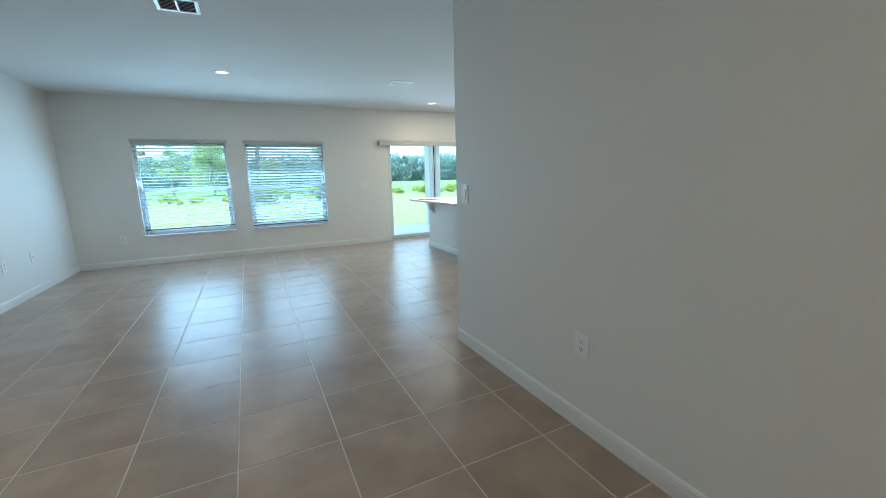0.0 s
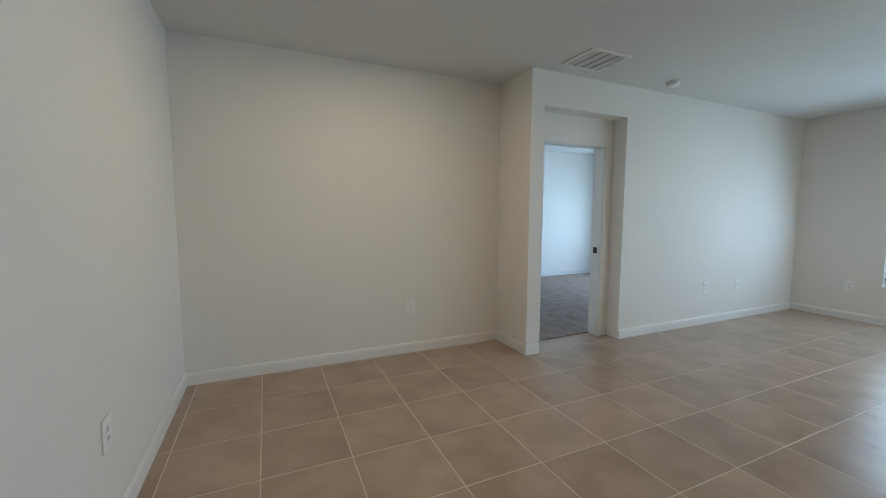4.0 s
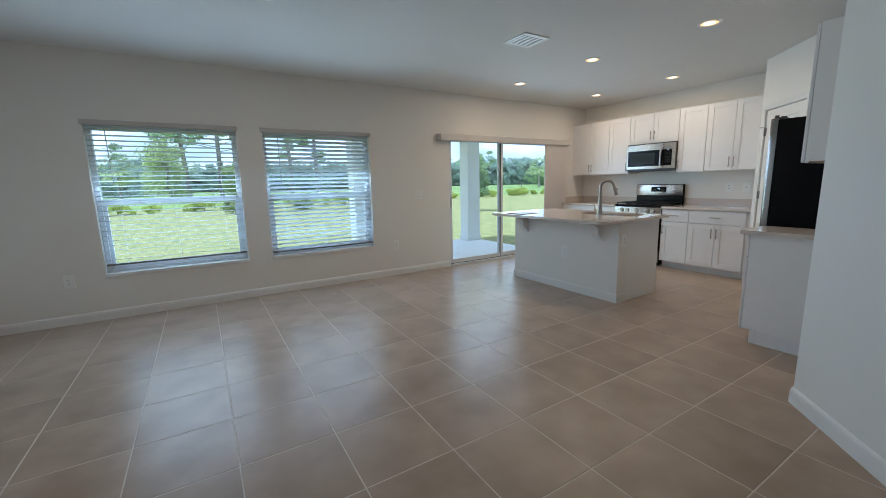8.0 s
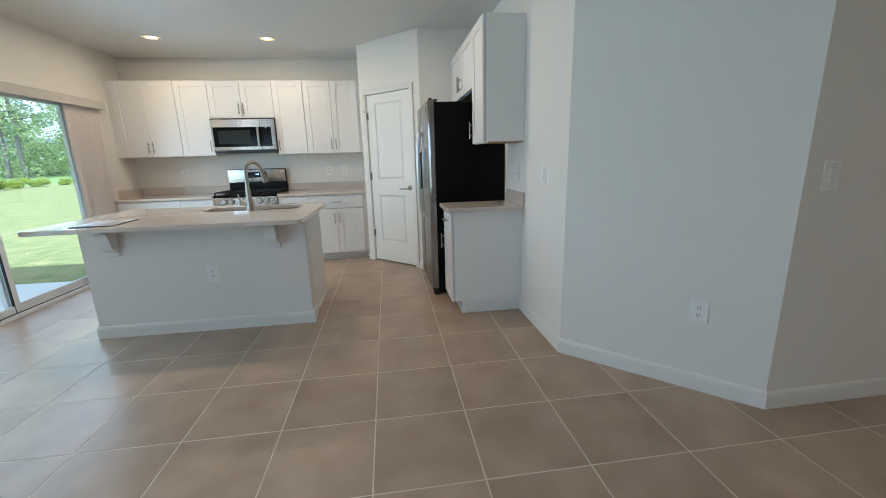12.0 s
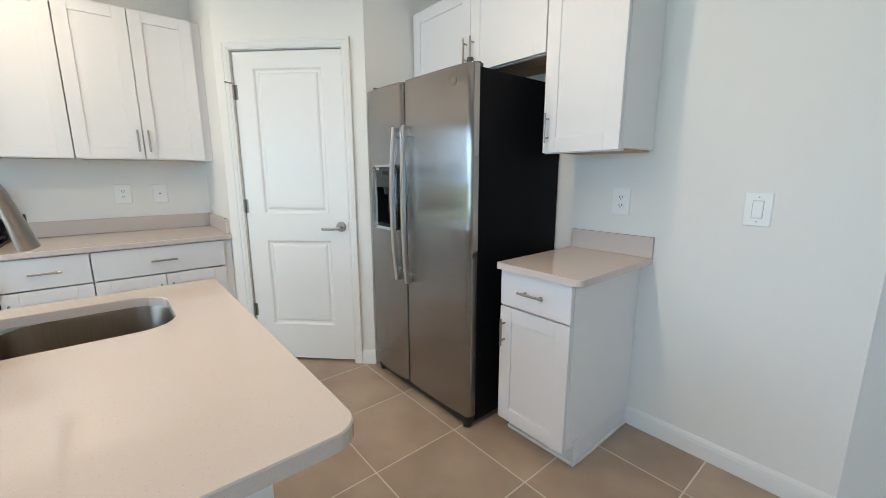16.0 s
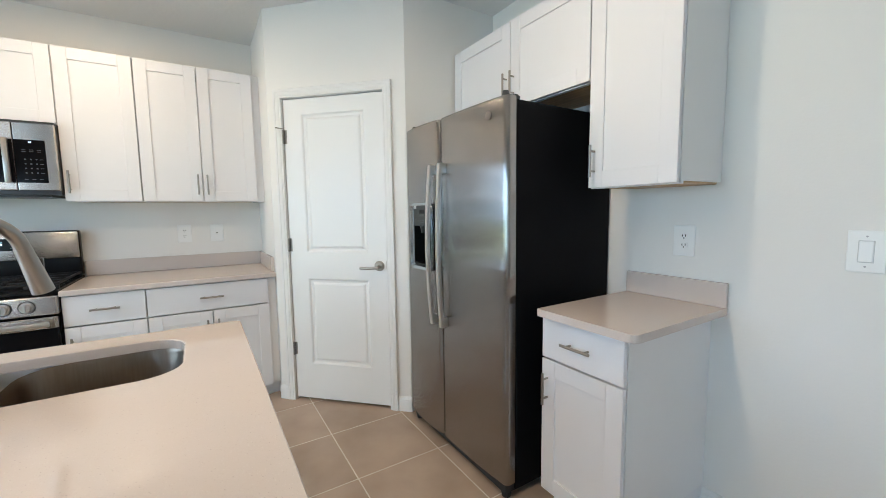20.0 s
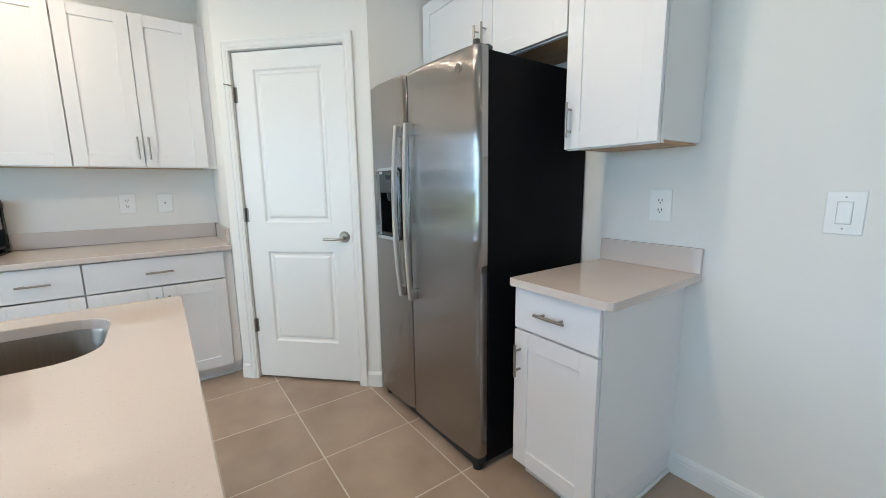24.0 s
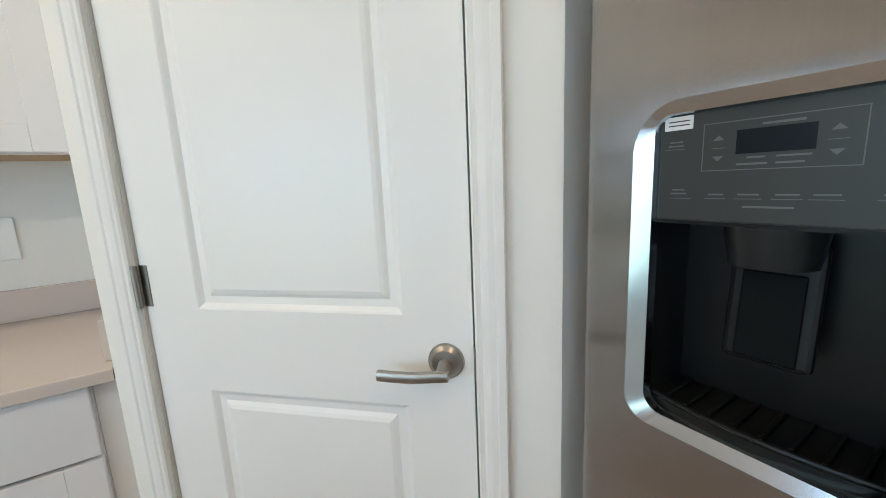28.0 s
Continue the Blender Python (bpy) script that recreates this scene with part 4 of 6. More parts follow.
def island():
    i = thing("kitchen_island", "white painted kitchen island with corbels under an overhanging top", "kitchen island", 3.55, 6.02, 0)
    ox, oy = 3.55, 6.02
    L = lambda x0, x1, y0, y1, z0, z1, **k: boxed(x0 - ox, x1 - ox, y0 - oy, y1 - oy, z0, z1, **k)
    top = CT - 0.03
    part("half_wall", L(3.181, 3.33, 5.240, 6.816, 0, top - 0.001), PAINT, i, "off-white painted half wall")
    part("end_panel", L(3.331, 3.92, 5.246, 5.262, 0.0, top - 0.001), CABSIDE, i)
    part("end_panel", L(3.331, 3.92, 6.794, 6.81, 0.0, top - 0.001), CABSIDE, i)
    # the cabinets open on the far side, round the sink
    part("back_panel", L(3.331, 3.345, 5.263, 6.793, 0.0, top - 0.001), CABSIDE, i)
    part("front_frame", L(3.9075, 3.92, 5.263, 6.793, 0.105, top - 0.001), CABSIDE, i)
    part("toe_kick", L(3.845, 3.86, 5.263, 6.793, 0.0, 0.104), CAB, i)
    part("floor_panel", L(3.346, 3.906, 5.263, 6.793, 0.105, 0.12), CABSIDE, i)
    for y0, y1 in ((5.27, 5.72), (5.724, 6.174)):
        d = shaker(i, oy - y1, oy - y0, 0.112, top - 0.01, 0)
        d.matrix_local = pose(3.9235 - ox, 0, 0, 0, 0, -90)
    part("dishwasher_front", L(3.9235, 3.945, 6.185, 6.78, 0.11, top - 0.006, bevel=0.004), STEEL, i, "stainless dishwasher front")
    prof = [(0, 0), (0.014, 0), (0.014, 0.066), (0.0125, 0.07), (0.0125, 0.079), (0.008, 0.091), (0.003, 0.096), (0, 0.096)]
    bm = bmesh.new()
    for (x, y), (x2, y2), nx, ny in (((3.1805, 6.816), (3.1805, 5.2395), -1, 0), ((3.1805, 5.2395), (3.33, 5.2395), 0, -1), ((3.33, 6.8165), (3.1805, 6.8165), 0, 1)):
        ext = 0.014
        a, b = Vector((x - ox, y - oy, 0)), Vector((x2 - ox, y2 - oy, 0))
        along = (b - a).normalized()
        a2, b2 = a - along * (ext if nx else 0), b + along * (ext if nx else 0)
        rows = [[bm.verts.new(p + Vector((nx * d, ny * d, z))) for d, z in prof] for p in (a2, b2)]
        for j in range(len(prof)):
            k = (j + 1) % len(prof)
            bm.faces.new((rows[0][j], rows[0][k], rows[1][k], rows[1][j]))
        bm.faces.new(rows[0])
        bm.faces.new(list(reversed(rows[1])))
    part("baseboard", bm, TRIM, i)
    part("shoe_moulding", L(3.345, 3.90, 5.234, 5.2455, 0, 0.04, bevel=0.004), TRIM, i)
    # corbels
    for y in (5.47, 6.60):
        bm = bmesh.new()
        outline = [(0, 0)]
        outline += [(-0.165, 0), (-0.165, -0.016), (-0.157, -0.022), (-0.157, -0.034)]
        for k in range(9):
            a = math.pi / 2 * k / 8
            outline.append((-0.150 + 0.055 * math.sin(a), -0.036 - 0.066 * (1 - math.cos(a))))
        for k in range(1, 9):
            a = math.pi / 2 * k / 8
            outline.append((-0.095 + 0.06 * (1 - math.cos(a)), -0.102 - 0.075 * math.sin(a)))
        outline += [(-0.035, -0.185), (-0.026, -0.195), (-0.026, -0.215), (0, -0.215)]
        f = [bm.verts.new((3.1805 - ox + x, y - oy - 0.041, top - 0.002 + z)) for x, z in outline]
        q = [bm.verts.new((3.1805 - ox + x, y - oy + 0.041, top - 0.002 + z)) for x, z in outline]
        k = len(outline)
        for j in range(k):
            bm.faces.new((f[j], f[(j + 1) % k], q[(j + 1) % k], q[j]))
        bm.faces.new(f)
        bm.faces.new(list(reversed(q)))
        cb = part("corbel", bm, TRIM, i, "white scrolled wooden corbel")
        part("back_plate", boxed(3.1685 - ox, 3.1803 - ox, y - oy - 0.051, y - oy + 0.051, top - 0.23, top - 0.003, 0.006), TRIM, cb)
    # the top, with the sink's cut-out
    X0, X1, Y0, Y1 = 2.83, 4.008, 5.178, 6.925
    S = (3.535, 3.895, 5.350, 6.135)
    outer = rounded(X0, X1, Y0, Y1, (0.02, 0.05, 0.05, 0.02), 6)
    inner = rounded(S[0], S[1], S[2], S[3], 0.095, 6)
    bm = bmesh.new()
    k = len(outer)
    layer = {}
    for tag_, pts, inset in (("o", outer, -0.003), ("i", inner, 0.003)):
        cx, cy = (3.43, 6.05) if tag_ == "o" else (3.715, 5.74)
        for lev, z, use in (("b", CT - 0.03, 0), ("s", CT - 0.003, 0), ("t", CT, 1)):
            vs = []
            for x, y in pts:
                dx, dy = x - cx, y - cy
                n = Vector((dx, dy)).normalized()
                off = n * (inset if use else 0)
                vs.append(bm.verts.new((x + off.x, y + off.y, z)))
            layer[tag_ + lev] = vs
    for a, b in (("ob", "os"), ("os", "ot"), ("ib", "is"), ("is", "it"), ("ot", "it"), ("ob", "ib")):
        for j in range(k):
            bm.faces.new((layer[a][j], layer[a][(j + 1) % k], layer[b][(j + 1) % k], layer[b][j]))
    solid("island_countertop", bm, QUARTZ, "beige speckled quartz island top with rounded corners", "countertop")
    # double-bowl undermount sink
    s = thing("sink", "double-bowl undermount stainless steel sink", "sink", 3.765, 5.748, CT - 0.0305)
    for name, b0, b1 in (("bowl", S[2] - 0.006, 5.735), ("bowl", 5.765, S[3] + 0.006)):
        bm = bmesh.new()
        rings = []
        for x_in, z in ((0.0, -0.0), (0.004, -0.012), (0.012, -0.15), (0.03, -0.19), (0.09, -0.205)):
            pts = rounded(S[0] - 0.006 + x_in - 3.765, S[1] + 0.006 - x_in - 3.765, b0 + x_in - 5.748, b1 - x_in - 5.748, max(0.10 - x_in * 0.5, 0.03), 5)
            rings.append([bm.verts.new((x, y, z - (0.0 if z else 0.001))) for x, y in pts])
        for r, q in zip(rings, rings[1:]):
            kk = len(r)
            for j in range(kk):
                bm.faces.new((r[j], r[(j + 1) % kk], q[(j + 1) % kk], q[j]))
        bm.faces.new(rings[-1])
        bmesh.ops.solidify(bm, geom=list(bm.faces), thickness=0.0015)
        bowl = part(name, bm, SINK, s, "", True)
        part("drain", tube(bmesh.new(), (0.03, (b0 + b1) / 2 - 5.748, -0.2045), (0.03, (b0 + b1) / 2 - 5.748, -0.2015), 0.045, n=24), STEEL_H, bowl, "round steel drain", True)
    part("divider", boxed(S[0] - 3.765 + 0.01, S[1] - 3.765 - 0.01, 5.7355 - 5.748, 5.7645 - 5.748, -0.06, -0.034, 0.006), SINK, s, "", True)
    # pull-down faucet
    f = thing("faucet", "brushed nickel pull-down kitchen faucet with a high arc", "faucet", 3.494, 5.718, CT)
    part("base", tube(bmesh.new(), (0, 0, 0.0003), (0, 0, 0.010), 0.0315, 0.0305, 28), NICKEL, f, "", True)
    part("body", tube(tube(bmesh.new(), (0, 0, 0.010), (0, 0, 0.190), 0.0292, 0.0166, 28), (0, 0, 0.190), (0, 0, 0.192), 0.0166, 0.0152, 28), NICKEL, f, "", True)
    d = Vector((0.82, -0.572, 0)).normalized()
    path = [Vector((0, 0, 0.165 + 0.03 * k)) for k in range(6)]
    R = 0.076
    for k in range(1, 17):
        a = math.pi * 0.93 * k / 16
        path.append(Vector((0, 0, 0.316)) + d * (R - R * math.cos(a)) + Vector((0, 0, R * math.sin(a))))
    bm = bmesh.new()
    rings = []
    side = d.cross(Vector((0, 0, 1)))
    for j, p in enumerate(path):
        al = (path[min(j + 1, len(path) - 1)] - path[max(j - 1, 0)]).normalized()
        up = side.cross(al)
        rings.append([bm.verts.new(p + side * c + up * e) for c, e in circle(0.0146, 14)])
    for r, q in zip(rings, rings[1:]):
        for j in range(14):
            bm.faces.new((r[j], r[(j + 1) % 14], q[(j + 1) % 14], q[j]))
    bm.faces.new(rings[0])
    bm.faces.new(rings[-1])
    part("spout", bm, NICKEL, f, "", True)
    tip = path[-1]
    al = (path[-1] - path[-2]).normalized()
    part("spray_head", tube(tube(bmesh.new(), tip, tip + al * 0.03, 0.0155, 0.0165, 20), tip + al * 0.03, tip + al * 0.112, 0.0168, 0.0212, 20), NICKEL, f, "flared spray head", True)
    part("spray_button", boxed(-0.006, 0.006, -0.004, 0.004, -0.02, 0.02, 0.002), DARKPLASTIC, f).matrix_local = Matrix.Translation(tip + al * 0.05 + d * 0.021)
    part("lever_hub", tube(bmesh.new(), (0, 0.015, 0.058), (0, 0.074, 0.060), 0.0155, 0.0150, 20), NICKEL, f, "", True)
    part("lever", tube(bmesh.new(), (0, 0.064, 0.066), (-0.008, 0.080, 0.138), 0.0068, 0.0055, 12), NICKEL, f, "slim lever handle", True)


island()


def folder():
    p = thing("paper_folder", "white printed leaflet in a dark folder on the island countertop", "leaflet", 3.055, 6.535, CT, 3)
    part("lower_sheet", boxed(-0.152, 0.150, -0.132, 0.130, 0.0004, 0.004), PRINT, p, "dark folder back")
    for k, (dx, dy, turn) in enumerate(((0.004, -0.003, 1.2), (-0.003, 0.004, -1.0))):
        part("sheet", boxed(-0.138, 0.138, -0.118, 0.118, 0.0, 0.0012), PAPER, p).matrix_local = pose(dx, dy, 0.0041 + 0.0013 * k, 0, 0, turn)
    part("cover", boxed(-0.136, 0.136, -0.116, 0.116, 0.0068, 0.0078), material("cover_stock", (0.47, 0.47, 0.48), 0.4), p, "white glossy cover")
    part("cover_panel", boxed(-0.120, 0.120, 0.03, 0.104, 0.0079, 0.0082), material("pale_print", (0.42, 0.47, 0.52), 0.35), p, "pale printed panel")
    part("picture_block", boxed(-0.10, 0.10, -0.095, -0.02, 0.0079, 0.0083), material("dull_print", (0.30, 0.29, 0.28), 0.4), p)


folder()

# cabinets on the south wall
YB = 4.078
c = base_cabinet(0.375, 1, "narrow white shaker base cabinet with one drawer beside the refrigerator", 1, YB - 3.508)
c.matrix_world = pose(3.305, YB, 0)
part("toe_cap", boxed(-0.1925, -0.1879, -0.096, -0.058, 0.0, 0.128, 0.001), CABSIDE, c, "white corner strip at the toe kick")
part("shoe_moulding", boxed(-0.1985, -0.1879, 3.5225 - YB, -0.0965, 0.0, 0.018, 0.005), TRIM, c)
solid("countertop", bevelled_prism(rounded(3.060, 3.490, 3.508, 4.136, (0.006, 0.028, 0.004, 0.004), 5), CT - 0.03, CT), QUARTZ, "small beige quartz countertop on the narrow cabinet", "countertop")
solid("backsplash", boxed(3.061, 3.49, 3.508, 3.528, CT + 0.0005, CT + 0.1, 0.002), QUARTZ, "low beige quartz backsplash on the wall", "backsplash")
YU = 3.812
c = wall_cabinet(0.378, 0.905, YU - 3.508, 1, "narrow white shaker wall cabinet over the small countertop", 1)
c.matrix_world = pose(3.299, YU, UPPER)
c = wall_cabinet(1.035, UPPER + 0.905 - 1.84, YU - 3.508, 2, "wide white shaker cabinet over the refrigerator", split=-0.014)
c.matrix_world = pose(4.008, YU, 1.84)


def refrigerator():
    f = thing("refrigerator", "side-by-side stainless steel refrigerator with black sides", "refrigerator", 4.045, 4.10, 0)
    x0, x1, yf = -0.447, 0.437, 0.118
    part("body", boxed(x0 + 0.004, x1 - 0.004, -0.585, 0.045, 0.03, 1.755, 0.006), BLACK, f, "black textured side panels")
    part("top_cover", boxed(x0 + 0.01, x1 - 0.01, 0.02, 0.075, 1.7552, 1.772, 0.004), DARKPLASTIC, f)
    for x in (x0 + 0.04, x1 - 0.04):
        part("hinge_cover", tube(tube(bmesh.new(), (x, 0.075, 1.768), (x, 0.075, 1.79), 0.017, 0.014, 16), (x, 0.03, 1.766), (x, 0.03, 1.778), 0.02, n=16), DARKPLASTIC, f, "", True)
    part("kick_grille", boxed(x0 + 0.012, x1 - 0.012, 0.0, 0.096, 0.024, 0.066, 0.004), RUBBER, f, "black toe grille")
    for x in (x0 + 0.035, x1 - 0.035):
        part("foot", tube(bmesh.new(), (x, 0.072, 0.0), (x, 0.072, 0.0238), 0.021, 0.024, 16), RUBBER, f)
        part("roller", tube(bmesh.new(), (x - 0.02, -0.5, 0.018), (x + 0.02, -0.5, 0.018), 0.018, n=16), RUBBER, f)

    def door_mesh(a, b, hole=None):
        """A slightly crowned door between a and b with round outer edges; hole: x0, x1, z0, z1 of the dispenser."""
        bm = bmesh.new()
        z0, z1 = 0.070, 1.765
        n = 28
        xs = []
        r = 0.022
        for k in range(7):
            xs.append(a + r * (1 - math.cos(math.pi / 2 * k / 6)))
        for k in range(7):
            xs.append(b - r * (1 - math.cos(math.pi / 2 * k / 6)))
        inside = [a + r + (b - a - 2 * r) * k / n for k in range(1, n)]
        if hole:
            inside = [x for x in inside if min(abs(x - hole[0]), abs(x - hole[1])) > 0.004] + [hole[0], hole[1]]
        xs = sorted(set(round(x, 5) for x in xs + inside))
        zs = [z0, z0 + 0.004, z0 + 0.010, z1 - 0.010, z1 - 0.004, z1] + ([hole[2], hole[3]] if hole else [])
        zs = sorted(zs)

        def front(x):
            e = min(x - a, b - x)
            edge = r - math.sqrt(max(r * r - max(r - e, 0) ** 2, 0)) if e < r else 0.0
            u = (x - (x0 + x1) / 2) / ((x1 - x0) / 2)
            v = (2 * x - a - b) / (b - a)
            return yf - edge - (0.014 if u < 0 else 0.002) * u * u + (0.004 if a < 0 else 0.016) * (1 - v * v)

        grid = [[bm.verts.new((x, front(x) - (0.003 if z in (z0, z1) else 0), z)) for x in xs] for z in zs]
        for i in range(len(zs) - 1):
            for j in range(len(xs) - 1):
                if hole and hole[2] - 1e-6 <= zs[i] and zs[i + 1] <= hole[3] + 1e-6 and hole[0] - 1e-4 <= xs[j] and xs[j + 1] <= hole[1] + 1e-4:
                    continue
                bm.faces.new((grid[i][j], grid[i][j + 1], grid[i + 1][j + 1], grid[i + 1][j]))
        back = [[bm.verts.new((x, 0.05, z)) for x in (a + 0.002, b - 0.002)] for z in (z0, z1)]
        bm.faces.new([*grid[0], back[0][1], back[0][0]])
        bm.faces.new([*reversed(grid[-1]), back[1][0], back[1][1]])
        bm.faces.new([*(g[0] for g in reversed(grid)), back[0][0], back[1][0]])
        bm.faces.new([*(g[-1] for g in grid), back[1][1], back[0][1]])
        bm.faces.new((back[0][0], back[0][1], back[1][1], back[1][0]))
        return bm

    split = 0.055
    right = part("door", door_mesh(x0, split - 0.005), FRIDGE, f, "stainless fresh-food door", True)
    D0, D1, E0, E1 = 0.120, 0.326, 0.986, 1.338
    left = part("door", door_mesh(split + 0.005, x1, (D0, D1, E0, E1)), FRIDGE, f, "stainless freezer door with a dispenser", True)
    part("gasket", boxed(split - 0.0045, split + 0.0045, 0.05, 0.09, 0.075, 1.76), RUBBER, f)
    part("badge", tube(bmesh.new(), (-0.34, 0.105, 1.70), (-0.34, 0.1145, 1.70), 0.018, n=28), material("badge_grey", (0.22, 0.215, 0.21), 0.35, 1.0), right, "round maker's badge", True)
    # bowed bar handles beside the seam
    for s, door in ((-1, right), (1, left)):
        xc = split + s * 0.047
        bm = bmesh.new()
        pts = []
        for k in range(25):
            u = -1 + 2 * k / 24
            pts.append(Vector((xc - s * 0.0 + s * 0.006 * (1 - u * u), yf + 0.028 + 0.022 * (1 - u * u), 1.115 + u * 0.422)))
        rings = []
        for p in pts:
            sec = [(-0.0115, -0.009), (0.0115, -0.009), (0.0125, 0.004), (0.009, 0.010), (-0.009, 0.010), (-0.0125, 0.004)]
            rings.append([bm.verts.new(p + Vector((c, e, 0))) for c, e in sec])
        for r, q in zip(rings, rings[1:]):
            for j in range(6):
                bm.faces.new((r[j], r[(j + 1) % 6], q[(j + 1) % 6], q[j]))
        bm.faces.new(rings[0])
        bm.faces.new(rings[-1])
        for z in (1.115 - 0.395, 1.115 + 0.395):
            box(bm, xc - 0.0115 + s * 0.002, xc + 0.0115 + s * 0.002, yf - 0.012, yf + 0.034, z - 0.026, z + 0.026, 0.005)
        part("handle", bm, STEEL_H, door, "bowed stainless bar handle", True)
    # dispenser
    yd = yf + 0.0205
    dsp = new("dispenser")
    dsp.parent = f
    dsp.location = (0, yd, 0)
    tagged(dsp, "black ice and water dispenser in a bright rim")
    bm = bmesh.new()
    outer = rounded(D0 - 0.018, D1 + 0.018, E0 - 0.012, E1, (0.045, 0.045, 0.03, 0.03), 6)
    mid_ = rounded(D0 + 0.002, D1 - 0.002, E0 + 0.003, E1 - 0.0125, (0.016, 0.016, 0.022, 0.022), 6)
    inner = rounded(D0 + 0.005, D1 - 0.005, E0 + 0.006, E1 - 0.015, (0.012, 0.012, 0.02, 0.02), 6)
    arch = lambda x, z: z + (0.009 * (1 - ((x - (D0 + D1) / 2) / ((D1 - D0) / 2 + 0.018)) ** 2) if z > 1.2 else 0)
    rings = [[bm.verts.new((x, y, arch(x, z))) for x, z in pts] for pts, y in ((outer, -0.004), (outer, 0.0105), (mid_, 0.004), (inner, -0.006))]
    for r, q in zip(rings, rings[1:]):
        for j in range(len(r)):
            bm.faces.new((r[j], r[(j + 1) % len(r)], q[(j + 1) % len(r)], q[j]))
    part("rim", bm, material("polished_rim", (0.52, 0.56, 0.60), 0.16, 1.0), dsp, "polished metal rim", True)
    a, b = D0 + 0.004, D1 - 0.004
    back = 0.0525 - yd
    PIT = material("dispenser_black", (0.006, 0.007, 0.0075), 0.34, spec=0.25)
    well = bmesh.new()
    box(well, a, b, back, back + 0.003, E0 + 0.004, 1.219)
    box(well, a - 0.003, a, back, -0.004, E0 + 0.004, 1.33)
    box(well, b, b + 0.003, back, -0.004, E0 + 0.004, 1.33)
    box(well, a, b, back, -0.004, 1.2155, 1.2205)
    part("recess", well, PIT, dsp, "black plastic recess")
    bm = bmesh.new()
    pts = []
    for k in range(17):
        u = -1 + 2 * k / 16
        pts.append((a + (b - a) * (k / 16), -0.012 + 0.012 * (1 - u * u)))
    prism(bm, pts + [(b, back + 0.004), (a, back + 0.004)], E0 + 0.0045, E0 + 0.016)
    part("drip_tray", bm, PIT, dsp, "black drip tray")
    bm = sweep(bmesh.new(), [(x, y - 0.002, E0 + 0.019) for x, y in pts], circle(0.003, 8))
    part("tray_lip", bm, PIT, dsp, "", True)
    for k in range(8):
        u = -0.84 + 1.68 * k / 7
        x = (a + b) / 2 + u * (b - a) / 2
        part("tray_rib", boxed(x - 0.0022, x + 0.0022, back + 0.008, -0.010, E0 + 0.0162, E0 + 0.0215, 0.001), PIT, dsp)
    panel = part("control_panel", boxed(a, b, -0.010, -0.003, 1.2190, 1.334, 0.002), material("panel_grey", (0.040, 0.044, 0.043), 0.34, spec=0.3), dsp, "dark grey control panel")
    mid = (a + b) / 2
    part("display", boxed(mid - 0.030, mid + 0.027, -0.0032, -0.0022, 1.285, 1.307), material("lcd", (0.008, 0.012, 0.018), 0.2, spec=0.2), dsp, "dark blue display")
    stick = part("sticker", boxed(b - 0.033, b - 0.005, -0.0032, -0.0022, 1.3135, 1.327), WHITEINK, dsp, "small white sticker")
    bm = bmesh.new()
    for z in (1.3175, 1.3215):
        box(bm, b - 0.030, b - 0.009, -0.0022, -0.0019, z, z + 0.0012)
    tagged(part("sticker_lines", bm, PRINT, stick, "dark printed lines"), kind="stuff")
    bm = bmesh.new()
    fx0, fx1, fz0, fz1 = mid - 0.059, mid + 0.056, 1.270, 1.316
    for q in ((fx0, fx1, fz0, fz0 + 0.0008), (fx0, fx1, fz1 - 0.0008, fz1), (fx0, fx0 + 0.0008, fz0 + 0.0008, fz1 - 0.0008), (fx1 - 0.0008, fx1, fz0 + 0.0008, fz1 - 0.0008)):
        box(bm, q[0], q[1], -0.0032, -0.0025, q[2], q[3])
    for x, z, w_, h_ in ((mid - 0.022, 1.3095, 0.030, 0.002), (mid - 0.028, 1.2805, 0.024, 0.0016), (mid + 0.004, 1.2805, 0.014, 0.0016),
                         (mid - 0.024, 1.2745, 0.020, 0.0018), (mid + 0.002, 1.2745, 0.024, 0.0018),
                         (b - 0.024, 1.3005, 0.013, 0.0014), (b - 0.025, 1.2965, 0.015, 0.0014), (b - 0.026, 1.2935, 0.020, 0.0006),
                         (b - 0.028, 1.2510, 0.012, 0.0014), (b - 0.030, 1.2470, 0.016, 0.0016), (b - 0.119, 1.2345, 0.038, 0.0018)):
        box(bm, x, x + w_, -0.0032, -0.0025, z, z + h_)
    for x, w_ in ((b - 0.034, 0.021), (b - 0.066, 0.018), (b - 0.095, 0.022), (b - 0.124, 0.022), (b - 0.150, 0.022), (b - 0.188, 0.020)):
        box(bm, x, x + w_, -0.0032, -0.0025, 1.2425, 1.2431)
        if x < b - 0.05:
            box(bm, x + 0.002, x + w_ - 0.003, -0.0032, -0.0025, 1.2462, 1.2477)
    for x in (mid - 0.048, mid + 0.037):
        for z, s in ((1.299, 1), (1.284, -1)):
            tri = [bm.verts.new((x + q, -0.0025, z + s * e)) for q, e in ((0, 0), (0.010, 0), (0.005, 0.005))]
            bm.faces.new(tri if s < 0 else list(reversed(tri)))
        box(bm, x - 0.001, x + 0.011, -0.0032, -0.0025, 1.2915, 1.2920)
    tagged(part("panel_marks", bm, material("panel_ink", (0.11, 0.12, 0.12), 0.5), dsp, "pale printed key marks"), kind="stuff")
    part("spout", tube(bmesh.new(), (mid + 0.002, -0.040, 1.2160), (mid + 0.002, -0.040, 1.176), 0.042, 0.036, 28), material("chute_black", (0.012, 0.014, 0.014), 0.35, spec=0.3), dsp, "round black chute", True)
